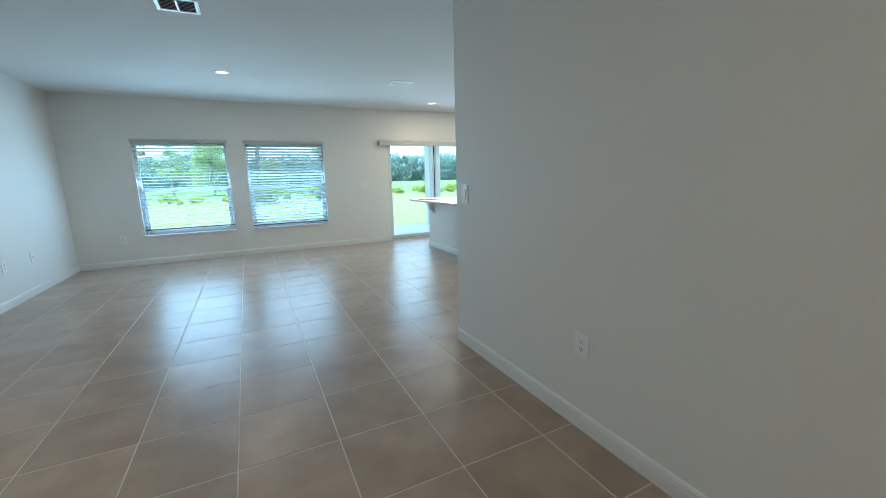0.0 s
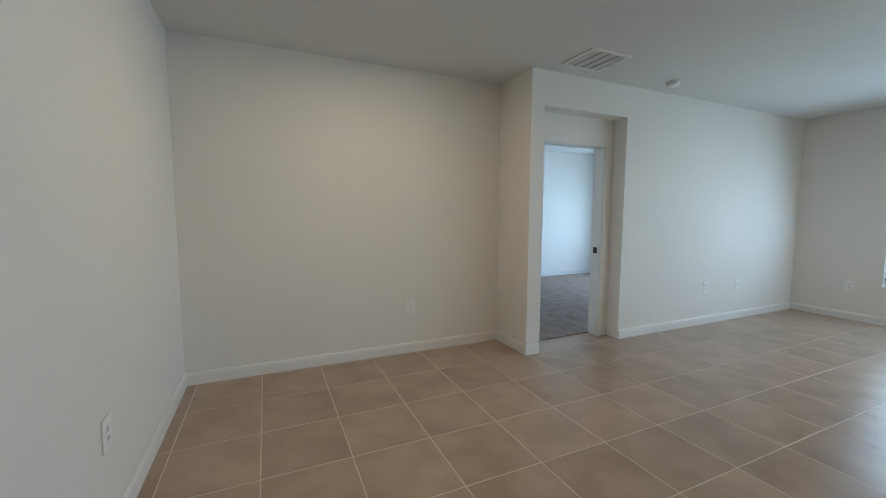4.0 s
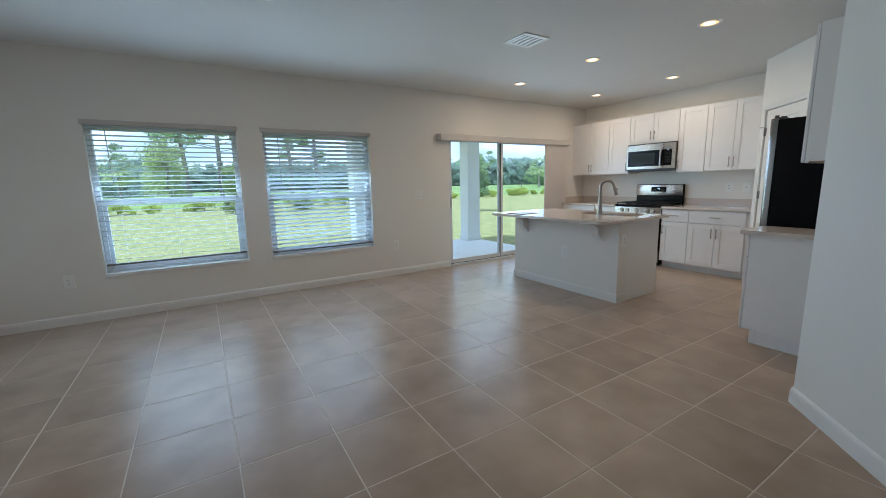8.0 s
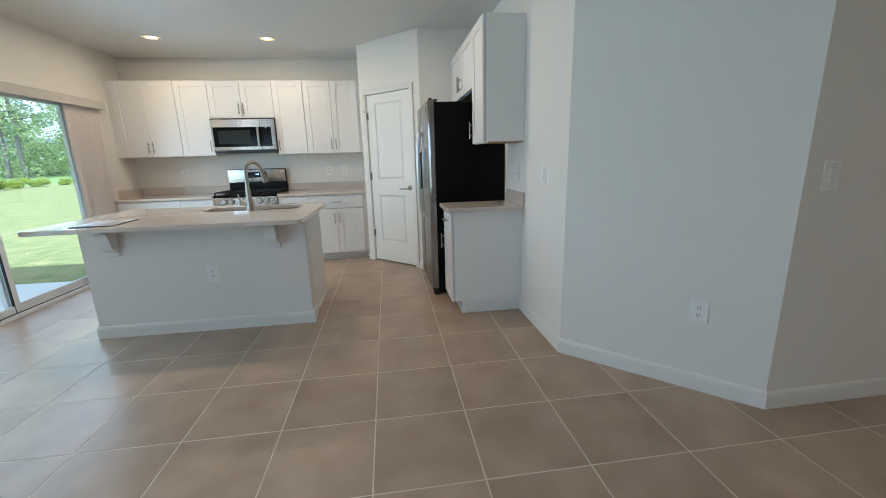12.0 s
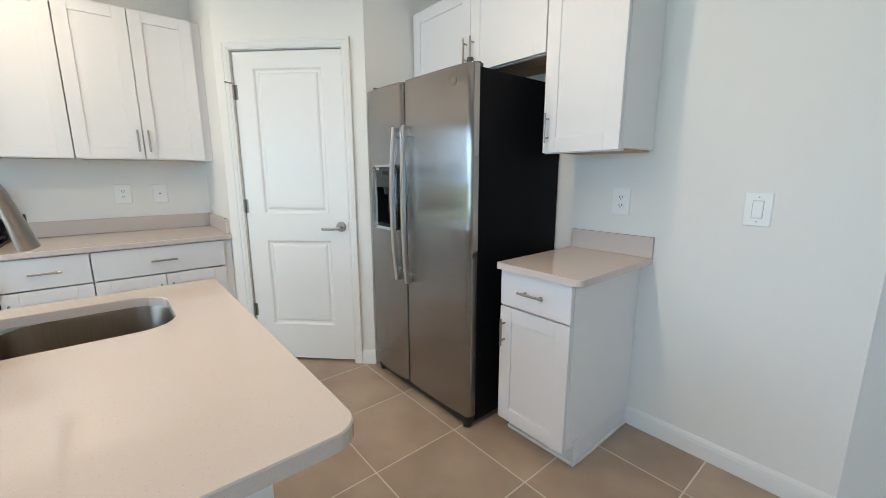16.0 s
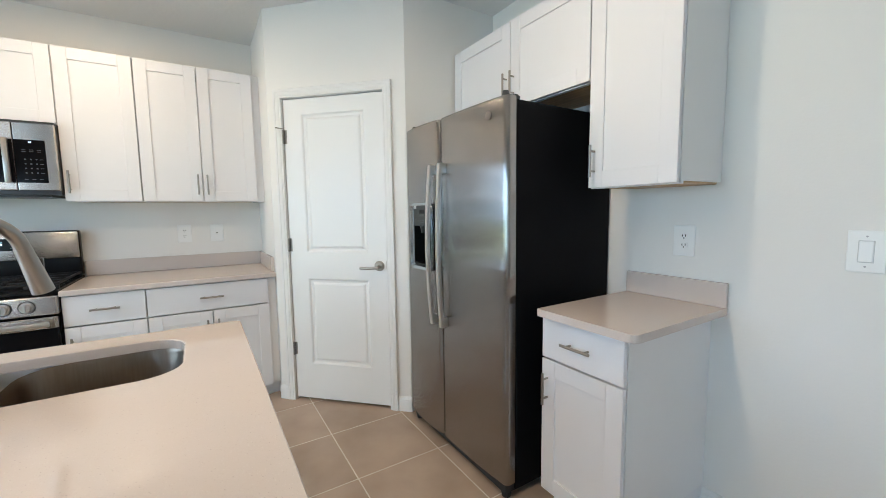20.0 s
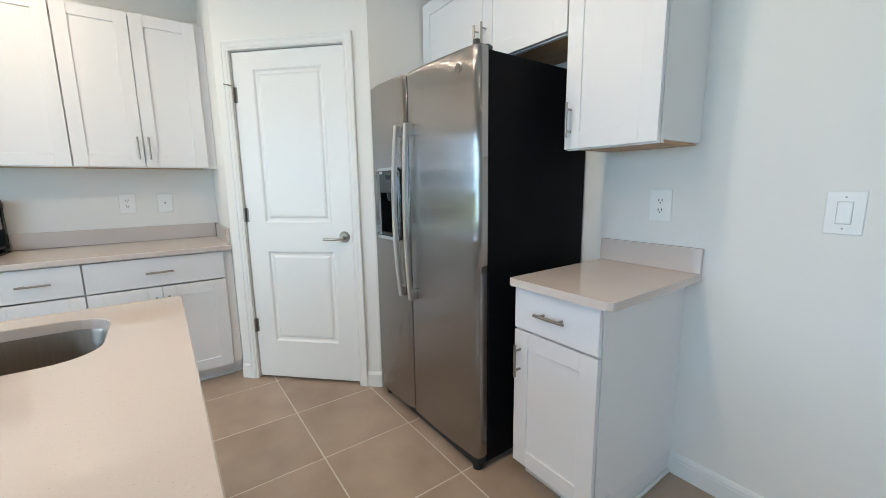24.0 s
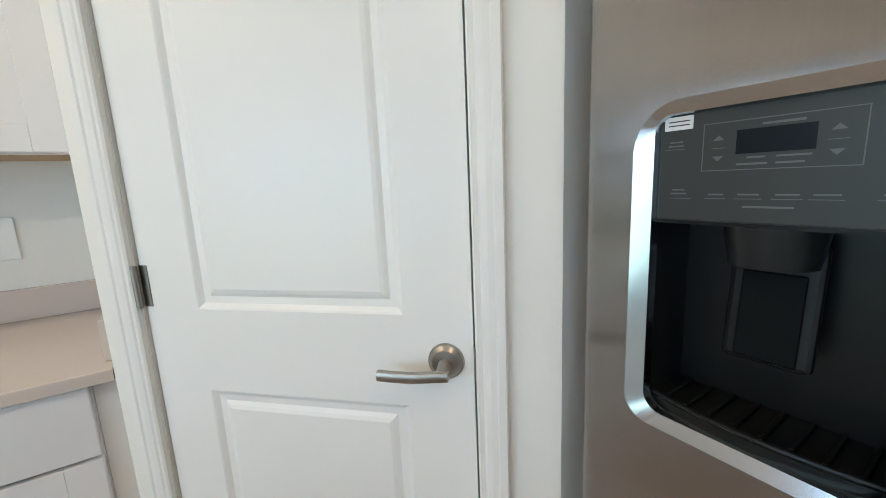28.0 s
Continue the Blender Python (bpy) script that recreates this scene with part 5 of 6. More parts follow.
    part("paddle", boxed(mid - 0.038, mid + 0.038, -0.004, 0.004, -0.066, 0.060, 0.005), PIT, dsp, "black dispenser paddle").matrix_local = pose(0, -0.046, 1.137, 6)
    part("paddle_pad", boxed(mid - 0.026, mid + 0.026, 0.0042, 0.007, -0.062, 0.030, 0.002), material("pad_slate", (0.006, 0.0075, 0.008), 0.6, spec=0.06), dsp).matrix_local = pose(0, -0.046, 1.137, 6)
    return f


refrigerator()


def pantry_door():
    mid = (PD[0] + PD[1]) / 2
    q = math.sqrt(0.5)
    m = pose(LOOP[4][0] + mid * q, LOOP[4][1] + mid * q, 0, 0, 0, 45)
    hw = (PD[1] - PD[0]) / 2
    fr = thing("door_frame", "white moulded door casing on the diagonal pantry wall", "door frame", kind="structure")
    fr.matrix_world = m
    prof = [(0.0, 0.0), (0.0, 0.011), (0.004, 0.014), (0.012, 0.013), (0.016, 0.0155), (0.026, 0.017), (0.036, 0.0165), (0.040, 0.019), (0.052, 0.019), (0.055, 0.015), (0.055, 0.0)]
    inner = hw - 0.012
    top = PD[3] - 0.012
    bm = bmesh.new()
    rings = []
    for x, z, sx, sz in ((-inner, 0.0, -1, 0), (-inner, top, -1, 1), (inner, top, 1, 1), (inner, 0.0, 1, 0)):
        rings.append([bm.verts.new((x + sx * a, b + 0.0006, z + sz * a)) for a, b in prof])
    for r, k in zip(rings, rings[1:]):
        for j in range(len(prof)):
            bm.faces.new((r[j], r[(j + 1) % len(prof)], k[(j + 1) % len(prof)], k[j]))
    bm.faces.new(rings[0])
    bm.faces.new(list(reversed(rings[-1])))
    part("casing", bm, TRIM, fr)
    part("jamb", boxed(-hw + 0.0005, -hw + 0.014, -0.159, 0.0, 0, PD[3] - 0.0145), TRIM, fr)
    part("jamb", boxed(hw - 0.014, hw - 0.0005, -0.159, 0.0, 0, PD[3] - 0.0145), TRIM, fr)
    part("head", boxed(-hw + 0.0005, hw - 0.0005, -0.159, 0.0, PD[3] - 0.014, PD[3] - 0.0005), TRIM, fr)
    d = thing("door_2", "white two-panel pantry door, closed, with a nickel lever", "door", kind="structure")
    d.matrix_world = m
    dw, z0, z1 = hw - 0.0182, 0.018, PD[3] - 0.0195
    yf = -0.006
    bm = bmesh.new()
    panels = [(-dw + 0.1265, dw - 0.1265, 1.036, 1.935), (-dw + 0.1265, dw - 0.1265, 0.265, 0.857)]
    xs = [-dw, panels[0][0], panels[0][1], dw]
    zs = [z0, 0.265, 0.857, 1.036, 1.935, z1]
    grid = [[bm.verts.new((x, yf, z)) for x in xs] for z in zs]
    for i in range(5):
        for j in range(3):
            if j == 1 and i in (1, 3):
                ring = [grid[i][1], grid[i][2], grid[i + 1][2], grid[i + 1][1]]
                x0_, x1_, za, zb = xs[1], xs[2], zs[i], zs[i + 1]
                for ins, dep in ((0.004, -0.002), (0.012, -0.0085), (0.026, -0.0095), (0.034, -0.005), (0.042, -0.0025)):
                    nxt = [bm.verts.new((x, yf + dep, z)) for x, z in ((x0_ + ins, za + ins), (x1_ - ins, za + ins), (x1_ - ins, zb - ins), (x0_ + ins, zb - ins))]
                    for k in range(4):
                        bm.faces.new((ring[k], ring[(k + 1) % 4], nxt[(k + 1) % 4], nxt[k]))
                    ring = nxt
                bm.faces.new(ring)
            else:
                bm.faces.new((grid[i][j], grid[i][j + 1], grid[i + 1][j + 1], grid[i + 1][j]))
    back = [bm.verts.new(p) for p in ((-dw, yf - 0.035, z0), (dw, yf - 0.035, z0), (dw, yf - 0.035, z1), (-dw, yf - 0.035, z1))]
    bm.faces.new(back)
    bm.faces.new([*grid[0], back[1], back[0]])
    bm.faces.new([*reversed(grid[-1]), back[3], back[2]])
    bm.faces.new([*(g[0] for g in reversed(grid)), back[0], back[3]])
    bm.faces.new([*(g[-1] for g in grid), back[2], back[1]])
    part("leaf", bm, DOOR, d)
    # black sheet behind the leaf, added as the shade seen in the door gaps
    part("gap_stop", boxed(-hw + 0.0145, hw - 0.0145, -0.06, -0.045, 0.0, PD[3] - 0.0145), RUBBER, fr, "black sheet standing in for the shade behind the pantry door")
    k = new("door_handle")
    k.parent = d
    k.location = (-dw + 0.050, yf, 0.952)
    tagged(k, "brushed nickel lever handle on a round rose")
    part("rose", tube(tube(bmesh.new(), (0, 0, 0), (0, 0.006, 0), 0.0335, 0.0325, 32), (0, 0.006, 0), (0, 0.013, 0), 0.031, 0.024, 32), NICKEL, k, "", True)
    part("neck", tube(bmesh.new(), (0, 0.012, -0.004), (0, 0.05, -0.006), 0.013, 0.011, 20), NICKEL, k, "", True)
    bm = bmesh.new()
    sec = [(-0.0085, -0.006), (0.0085, -0.006), (0.0085, 0.004), (0.004, 0.0065), (-0.004, 0.0065), (-0.0085, 0.004)]
    rings = []
    for x, y, z in ((-0.012, 0.047, -0.006), (0.015, 0.0505, -0.007), (0.05, 0.052, -0.010), (0.085, 0.0525, -0.010), (0.113, 0.052, -0.009)):
        rings.append([bm.verts.new((x, y + b, z + a)) for a, b in sec])
    for r, n_ in zip(rings, rings[1:]):
        for j in range(6):
            bm.faces.new((r[j], r[(j + 1) % 6], n_[(j + 1) % 6], n_[j]))
    bm.faces.new(rings[0])
    bm.faces.new(rings[-1])
    part("lever", bm, NICKEL, k, "", True)
    part("latch_plate", boxed(-hw + 0.0142, -hw + 0.0168, -0.012, 0.004, 0.925, 0.985), NICKEL, d, "nickel latch plate")
    for z in (1.796, 1.084, 0.367):
        h = part("hinge", tube(bmesh.new(), (hw - 0.0155, 0.006, z - 0.044), (hw - 0.0155, 0.006, z + 0.044), 0.0065, n=12), material("hinge_nickel", (0.30, 0.28, 0.25), 0.4, 1.0), d, "dull nickel hinge", True)
        part("hinge_leaf", boxed(hw - 0.036, hw - 0.017, -0.0055, -0.004, z - 0.044, z + 0.044), MATS["hinge_nickel"], h)
    part("door_stop", tube(bmesh.new(), (hw - 0.0155, 0.006, 1.848), (hw + 0.02, 0.036, 1.852), 0.004, n=10), MATS["hinge_nickel"], d, "hinge-pin door stop", True)


pantry_door()

# ---- plates on the walls ----


def wall_plate(x, y, z, turn, sort):
    names = {"outlet": ("power_outlet", "white duplex power outlet on the wall", "outlet"), "switch": ("light_switch", "white rocker light switch on an oversized wall plate", "switch"), "pair": ("light_switch", "white double rocker light switch beside the sliding door", "switch"),
             "coax": ("cable_outlet", "white wall plate with a cable socket", "outlet")}
    p = thing(*names[sort], x, y, z, turn, group="wall plates")
    wide = 0.067 if sort == "pair" else 0.0445
    part("plate", boxed(-wide, wide, 0.0004, 0.006, -0.0665, 0.0665, 0.003), PLATE, p)
    if sort == "outlet":
        for dz in (-0.0195, 0.0195):
            o = part("socket", prism(bmesh.new(), rounded(-0.0165, 0.0165, -0.0135, 0.0135, 0.008, 4), 0, 0.0022), PLATE, p)
            o.matrix_local = pose(0, 0.0082, dz, 90, 0, 0)
            bm = bmesh.new()
            for sx in (-0.0065, 0.0065):
                box(bm, sx - 0.0017, sx + 0.0017, 0.0078, 0.0088, dz - 0.002, dz + 0.0075)
            box(bm, -0.0026, 0.0026, 0.0078, 0.0088, dz - 0.0105, dz - 0.0055)
            part("slots", bm, SLOT, p)
        part("screw", tube(bmesh.new(), (0, 0.005, 0), (0, 0.0068, 0), 0.003, n=10), PLATE, p)
    elif sort in ("switch", "pair"):
        for cx in ((-0.023, 0.023) if sort == "pair" else (0.0,)):
            rocker = part("rocker", boxed(-0.0165, 0.0165, -0.004, 0.0035, -0.033, 0.033, 0.002), PLATE, p)
            rocker.matrix_local = pose(cx, 0.0066, 0, 3)
            part("rocker_gap", boxed(cx - 0.0185, cx + 0.0185, 0.0052, 0.0064, -0.035, 0.035), material("gap_grey", (0.55, 0.55, 0.54), 0.5), p)
            for dz in (-0.048, 0.048):
                part("screw", tube(bmesh.new(), (cx, 0.005, dz), (cx, 0.0068, dz), 0.003, n=10), material("screw_grey", (0.42, 0.42, 0.42), 0.4), p)
    else:
        part("socket", tube(bmesh.new(), (0, 0.005, 0), (0, 0.016, 0), 0.0048, n=12), SLOT, p, "dark threaded socket")
    return p


for x, y, z, turn, sort in ((2.242, NORTH, 1.151, 180, "pair"), (1.856, NORTH, 0.446, 180, "outlet"), (-1.653, NORTH, 0.43, 180, "outlet"),
                            (WEST, 5.934, 0.45, -90, "outlet"), (WEST, 6.567, 0.449, -90, "coax"), (-2.76, 2.346, 0.445, -90, "outlet"), (-1.208, 0.525, 0.45, 0, "outlet"),
                            (1.58, 1.483, 0.444, 90, "outlet"), (1.58, 2.625, 1.157, 90, "switch"), (1.808, 2.985, 0.453, 45, "outlet"),
                            (2.692, 3.507, 1.152, 0, "switch"), (3.237, 3.507, 1.156, 0, "outlet"), (EAST, 5.386, 1.157, 90, "outlet"), (EAST, 5.176, 1.155, 90, "coax"), (EAST, 7.276, 1.16, 90, "outlet"),
                            (3.181, 5.946, 0.46, 90, "outlet"), (3.262, 5.240, 0.66, 180, "outlet")):
    wall_plate(x, y, z, turn, sort)

# ---- on the ceiling ----


def recessed_light(x, y, watts):
    l = thing("recessed_light", "round recessed ceiling light with a white trim, switched on", "ceiling light", x, y, CZ, group="recessed lights")
    bm = bmesh.new()
    n = 36
    rings = [[bm.verts.new((r * math.cos(2 * math.pi * k / n), r * math.sin(2 * math.pi * k / n), z)) for k in range(n)] for r, z in ((0.092, -0.0004), (0.090, -0.006), (0.068, -0.009), (0.065, -0.004))]
    for r, q in zip(rings, rings[1:]):
        for j in range(n):
            bm.faces.new((r[j], r[(j + 1) % n], q[(j + 1) % n], q[j]))
    part("trim", bm, PLATE, l, "", True)
    bm = bmesh.new()
    rings = [[bm.verts.new((r * math.cos(2 * math.pi * k / n), r * math.sin(2 * math.pi * k / n), z)) for k in range(n)] for r, z in ((0.0655, -0.0044), (0.044, -0.0046))]
    for j in range(n):
        bm.faces.new((rings[0][j], rings[0][(j + 1) % n], rings[1][(j + 1) % n], rings[1][j]))
    part("inner_rim", bm, LAMPRIM, l, "warm glowing inner rim", True)
    bm = bmesh.new()
    bm.faces.new([bm.verts.new((0.044 * math.cos(2 * math.pi * k / n), 0.044 * math.sin(2 * math.pi * k / n), -0.0047)) for k in range(n)])
    part("diffuser", bm, LAMPGLOW, l, "glowing warm diffuser")
    data = bpy.data.lights.new("lamp", "AREA")
    data.shape, data.size, data.energy, data.color = "DISK", 0.086, watts, (1.0, 0.66, 0.36)
    lamp = new("lamp", data)
    lamp.matrix_world = look((x, y, CZ - 0.0115), (x, y, 0))


for x, y in ((0.052, 5.90), (3.378, 6.965), (3.367, 5.802), (4.98, 6.97), (4.98, 5.80), (3.405, 4.645), (-1.463, 1.945), (0.65, -1.1)):
    recessed_light(x, y, 5.7 if y > 3 else 7.8)


def ceiling_vent(x, y, w, d, slats, label, spread, dark, slope=28, back=-0.003):
    v = thing("ceiling_vent", label, "vent", x, y, CZ, group="ceiling vents")
    f = 0.028
    for a, b, c, e in ((-w / 2, w / 2, -d / 2, -d / 2 + f), (-w / 2, w / 2, d / 2 - f, d / 2), (-w / 2, -w / 2 + f, -d / 2 + f, d / 2 - f), (w / 2 - f, w / 2, -d / 2 + f, d / 2 - f)):
        part("frame", boxed(a, b, c, e, -0.010, -0.0005, 0.002), PLATE, v)
    # no duct is built: a flat sheet behind the blades carries its shade as colour
    part("backing", boxed(-w / 2 + f, w / 2 - f, -d / 2 + f, d / 2 - f, back, -0.0006), dark, v, "flat sheet in place of the open duct behind")
    for k in range(slats):
        c = -d / 2 + f + (d - 2 * f) * (k + 0.5) / slats
        s = part("slat", boxed(-w / 2 + f, w / 2 - f, -spread, spread, -0.0008, 0.0008), PLATE, v)
        s.matrix_local = pose(0, c, -0.0075, slope)
    return v


# behind register blades this dark colour stands for the shade inside the duct
DUCT = material("duct_dark", (0.05, 0.05, 0.055), 0.9)
FILTER = material("filter_grey", (0.60, 0.65, 0.68), 0.9, bump=0.3, bump_scale=90)
ceiling_vent(2.29, 5.70, 0.31, 0.29, 8, "white square ceiling air register", 0.0085, DUCT, 0, -0.0064)
register = ceiling_vent(-0.150, 3.92, 0.29, 0.27, 8, "white square ceiling air register with two banks of blades", 0.0065, material("duct_shade", (0.03, 0.03, 0.033), 0.9), 25)
part("divider", boxed(-0.009, 0.009, -0.107, 0.107, -0.016, -0.0032, 0.002), PLATE, register)
grille = ceiling_vent(-1.895, 3.69, 0.37, 0.42, 20, "white ceiling return-air grille with fine slats", 0.0035, FILTER, 10, -0.0062)
# solid dark strips put the shade between the slat banks into colour
for k in (-1, 0, 1):
    part("divider", boxed(-0.157, 0.157, 0.0905 * k - 0.0022, 0.0905 * k + 0.0022, -0.0105, -0.0064), material("slat_gap_shade", (0.16, 0.17, 0.18), 0.9), grille, "dark strip painted as the shaded gap between slat banks")
s = thing("smoke_detector", "round white smoke detector on the ceiling", "smoke detector", -1.99, 4.80, CZ)
part("base", tube(bmesh.new(), (0, 0, -0.012), (0, 0, -0.0004), 0.062, n=32), PLATE, s, "", True)
part("vent_ring", tube(bmesh.new(), (0, 0, -0.0165), (0, 0, -0.0121), 0.053, n=32), DUCT, s, "dark sensing slot", True)
part("cover", tube(tube(bmesh.new(), (0, 0, -0.036), (0, 0, -0.0165), 0.050, 0.058, 32), (0, 0, -0.044), (0, 0, -0.036), 0.03, 0.046, 32), PLATE, s, "", True)

# ---- outdoors ----
LAWN = -0.12
bm = bmesh.new()
ys = [-400, 8.0, 14, 24, 36.5, 60, 110, 400, 1500]
xs = [-1500, -300, -60, -20, 0, 20, 60, 300, 1500]
grid = [[bm.verts.new((x, y, LAWN)) for x in xs] for y in ys]
for i in range(len(ys) - 1):
    for j in range(len(xs) - 1):
        f = bm.faces.new((grid[i][j], grid[i][j + 1], grid[i + 1][j + 1], grid[i + 1][j]))
        f.material_index = 1 if ys[i] >= 36 else 0
ground = solid("ground", bm, GRASS, "sunny lawn running out to an open field", "lawn", "structure")
ground.data.materials.append(FIELD)
solid("patio_slab", boxed(1.95, 5.1, 8.031, 10.48, LAWN - 0.1, -0.03, 0.01), CONCRETE, "pale concrete slab of the covered patio", "patio", "structure")
for x in (2.05, 4.72):
    c = thing("patio_column", "square white stucco patio column", "column", x + 0.165, 10.265, -0.03, group="patio columns")
    part("shaft", boxed(-0.165, 0.165, -0.165, 0.165, 0, 2.25, 0.012), STUCCO, c)
    part("band", boxed(-0.178, 0.178, -0.178, 0.178, 0.0, 0.12, 0.01), STUCCO, c)
bm = bmesh.new()
box(bm, 2.05, 5.05, 10.10, 10.43, 2.22, 2.7)
box(bm, 4.72, 5.05, 8.031, 10.10, 2.22, 2.7)
box(bm, 2.05, 2.38, 8.031, 10.10, 2.22, 2.7)
solid("patio_beam", bm, STUCCO, "white stucco beam round the covered patio", "beam", "structure")
solid("patio_ceiling", boxed(2.381, 4.719, 8.031, 10.099, 2.5, 2.56), STUCCO, "white patio ceiling", "ceiling", "structure")
solid("patio_roof", boxed(1.6, 5.5, 8.451, 10.9, 2.72, 2.95), STUCCO, "roof edge over the patio", "roof", "structure")
solid("house_foundation", boxed(-6.2, 6.2, -3.6, 8.03, LAWN - 0.1, -0.022), CONCRETE, "concrete house slab", "foundation", "structure")

rng = np.random.default_rng(7)


def leaf_mesh(name, centres, radii, count, size, mat, flat=0.75, rng=rng):
    """Many small leaf blades strewn over clumps."""
    per = rng.integers(0, len(centres), count)
    c = np.asarray(centres)[per]
    r = np.asarray(radii)[per][:, None]
    d = rng.normal(size=(count, 3))
    d /= np.linalg.norm(d, axis=1)[:, None]
    p = c + d * r * (0.55 + 0.5 * rng.random((count, 1))) * np.array([1, 1, flat])
    a = rng.normal(size=(count, 3)) + d * 0.4
    a /= np.linalg.norm(a, axis=1)[:, None]
    b = np.cross(a, rng.normal(size=(count, 3)))
    b /= np.linalg.norm(b, axis=1)[:, None]
    s = size * (0.6 + 0.8 * rng.random((count, 1)))
    q = np.stack([p - a * s, p + b * s * 0.45, p + a * s, p - b * s * 0.45], 1).reshape(-1, 3)
    mesh = bpy.data.meshes.new(name)
    mesh.from_pydata(q.tolist(), [], np.arange(count * 4).reshape(-1, 4).tolist())
    mesh.materials.append(mat)
    return mesh


def limb(bm, a, b, r0, r1, n=8, wobble=0.0):
    pts = [Vector(a).lerp(Vector(b), k / 6) + Vector((rng.normal() * wobble, rng.normal() * wobble, 0)) * (0 < k < 6) for k in range(7)]
    rings = []
    for j, p in enumerate(pts):
        al = (pts[min(j + 1, 6)] - pts[max(j - 1, 0)]).normalized()
        side = al.orthogonal().normalized()
        up = al.cross(side)
        r = r0 + (r1 - r0) * j / 6
        rings.append([bm.verts.new(p + side * r * math.cos(2 * math.pi * k / n) + up * r * math.sin(2 * math.pi * k / n)) for k in range(n)])
    for r, q in zip(rings, rings[1:]):
        for j in range(n):
            bm.faces.new((r[j], r[(j + 1) % n], q[(j + 1) % n], q[j]))
    return bm


def tree(x, y, h, spread, label, leaf=LEAF, leaves=5000, size=0.09, clear=0.25, trunk=0.06, clumps=26):
    t = thing("tree", label, "tree", x, y, LAWN)
    bm = limb(bmesh.new(), (0, 0, -0.05), (0.05 * h * rng.normal() * 0.3, 0, h * 0.8), trunk, trunk * 0.3, 10, 0.02 * h)
    cs, rs = [], []
    for k in range(clumps):
        z = h * (clear + (1 - clear) * (0.06 + 0.9 * rng.random()))
        w = spread * math.sin(math.pi * min(1, max(0.12, (z / h - clear + 0.12) / (1.12 - clear)))) ** 0.7
        a = rng.random() * 2 * math.pi
        q = w * (0.35 + 0.65 * rng.random())
        cs.append((q * math.cos(a), q * math.sin(a), z))
        rs.append(spread * (0.28 + 0.22 * rng.random()))
        if k < 12:
            limb(bm, (0, 0, z * 0.75), (cs[-1][0] * 0.8, cs[-1][1] * 0.8, z), trunk * 0.35, trunk * 0.1, 5, 0.01 * h)
    part("trunk", bm, BARK, t, "", True)
    crown = new("crown", leaf_mesh("crown", cs, rs, leaves, size, leaf))
    crown.parent = t
    return t


def pine(x, y, h, trunk, label="tall pine with a bare trunk and a thin high crown"):
    t = thing("pine_tree", label, "tree", x, y, LAWN, group="pines")
    bm = limb(bmesh.new(), (0, 0, -0.1), (rng.normal() * 0.4, rng.normal() * 0.4, h), trunk, trunk * 0.35, 10, 0.08)
    cs, rs = [], []
    for k in range(30):
        z = h * (0.24 + 0.74 * rng.random())
        a = rng.random() * 2 * math.pi
        q = h * 0.17 * (1.25 - z / h) * (0.5 + rng.random())
        cs.append((q * math.cos(a), q * math.sin(a), z + 0.3))
        rs.append(h * 0.03 + 0.35 * rng.random())
        limb(bm, (0, 0, z - 0.5), (cs[-1][0], cs[-1][1], z + 0.2), trunk * 0.2, trunk * 0.05, 5, 0.1)
    part("trunk", bm, BARK, t, "", True)
    crown = new("crown", leaf_mesh("crown", cs, rs, 4600, 0.15, LEAF, 0.55))
    crown.parent = t
    return t


tree(11.35, 18.7, 2.95, 0.56, "small round-leaved young tree on the lawn", LEAF, 8000, 0.055, 0.17, 0.04, 40)
tree(31.2, 32.1, 2.9, 0.8, "young leafy tree at the edge of the lawn", LEAF, 6000, 0.07, 0.06, 0.05, 34)
tree(4.9, 28.2, 1.0, 0.55, "low dense bush on the lawn", LEAF_L, 3500, 0.06, 0.05, 0.04, 26)
tree(1.1, 27.2, 1.0, 0.6, "low dense bush on the lawn", LEAF_L, 3500, 0.06, 0.05, 0.04, 24)
tree(-3.0, 49, 6.0, 2.1, "light-green broad tree beyond the lawn", LEAF_L, 5200, 0.12, 0.10, 0.10, 44)
tree(2.9, 50.5, 4.0, 1.4, "light-green tree beyond the lawn", LEAF_L, 8000, 0.10, 0.08, 0.08, 40)
for x, y, h, w in ((-1.3, 52.5, 20, 0.25), (1.6, 52, 21, 0.25), (8.6, 50, 19, 0.22), (11.6, 50.5, 21, 0.23), (80.5, 71, 24, 0.42), (82, 69.5, 26, 0.42), (70, 64, 23, 0.30), (-12, 60, 20, 0.25), (52, 74, 19, 0.24)):
    pine(x, y, h, w)


def palm(x, y, h):
    t = thing("palm_tree", "cabbage palm with a round head of drooping fronds", "palm", x, y, LAWN, group="palms")
    part("trunk", limb(bmesh.new(), (0, 0, -0.1), (0.15, 0, h), 0.2, 0.17, 10, 0.03), BARK, t, "", True)
    bm = bmesh.new()
    for k in range(60):
        a = rng.random() * 2 * math.pi
        el = -0.7 + 1.9 * rng.random()
        d = Vector((math.cos(a) * math.cos(el), math.sin(a) * math.cos(el), math.sin(el)))
        tip = Vector((0.15, 0, h)) + d * (1.7 + 0.7 * rng.random())
        side = d.cross(Vector((0, 0, 1))).normalized()
        for j in range(9):
            b = (j - 4) / 4
            q = tip + side * b * 1.1 + d * (0.9 - 0.55 * abs(b)) + Vector((0, 0, -0.35 - 0.35 * abs(b)))
            w = side * 0.07
            bm.faces.new([bm.verts.new(p) for p in (tip - w, q - w * 0.3, q + w * 0.3, tip + w)])
    part("crown", bm, LEAF_L, t)


palm(61, 63.5, 4.2)
palm(-9.5, 70, 4.0)

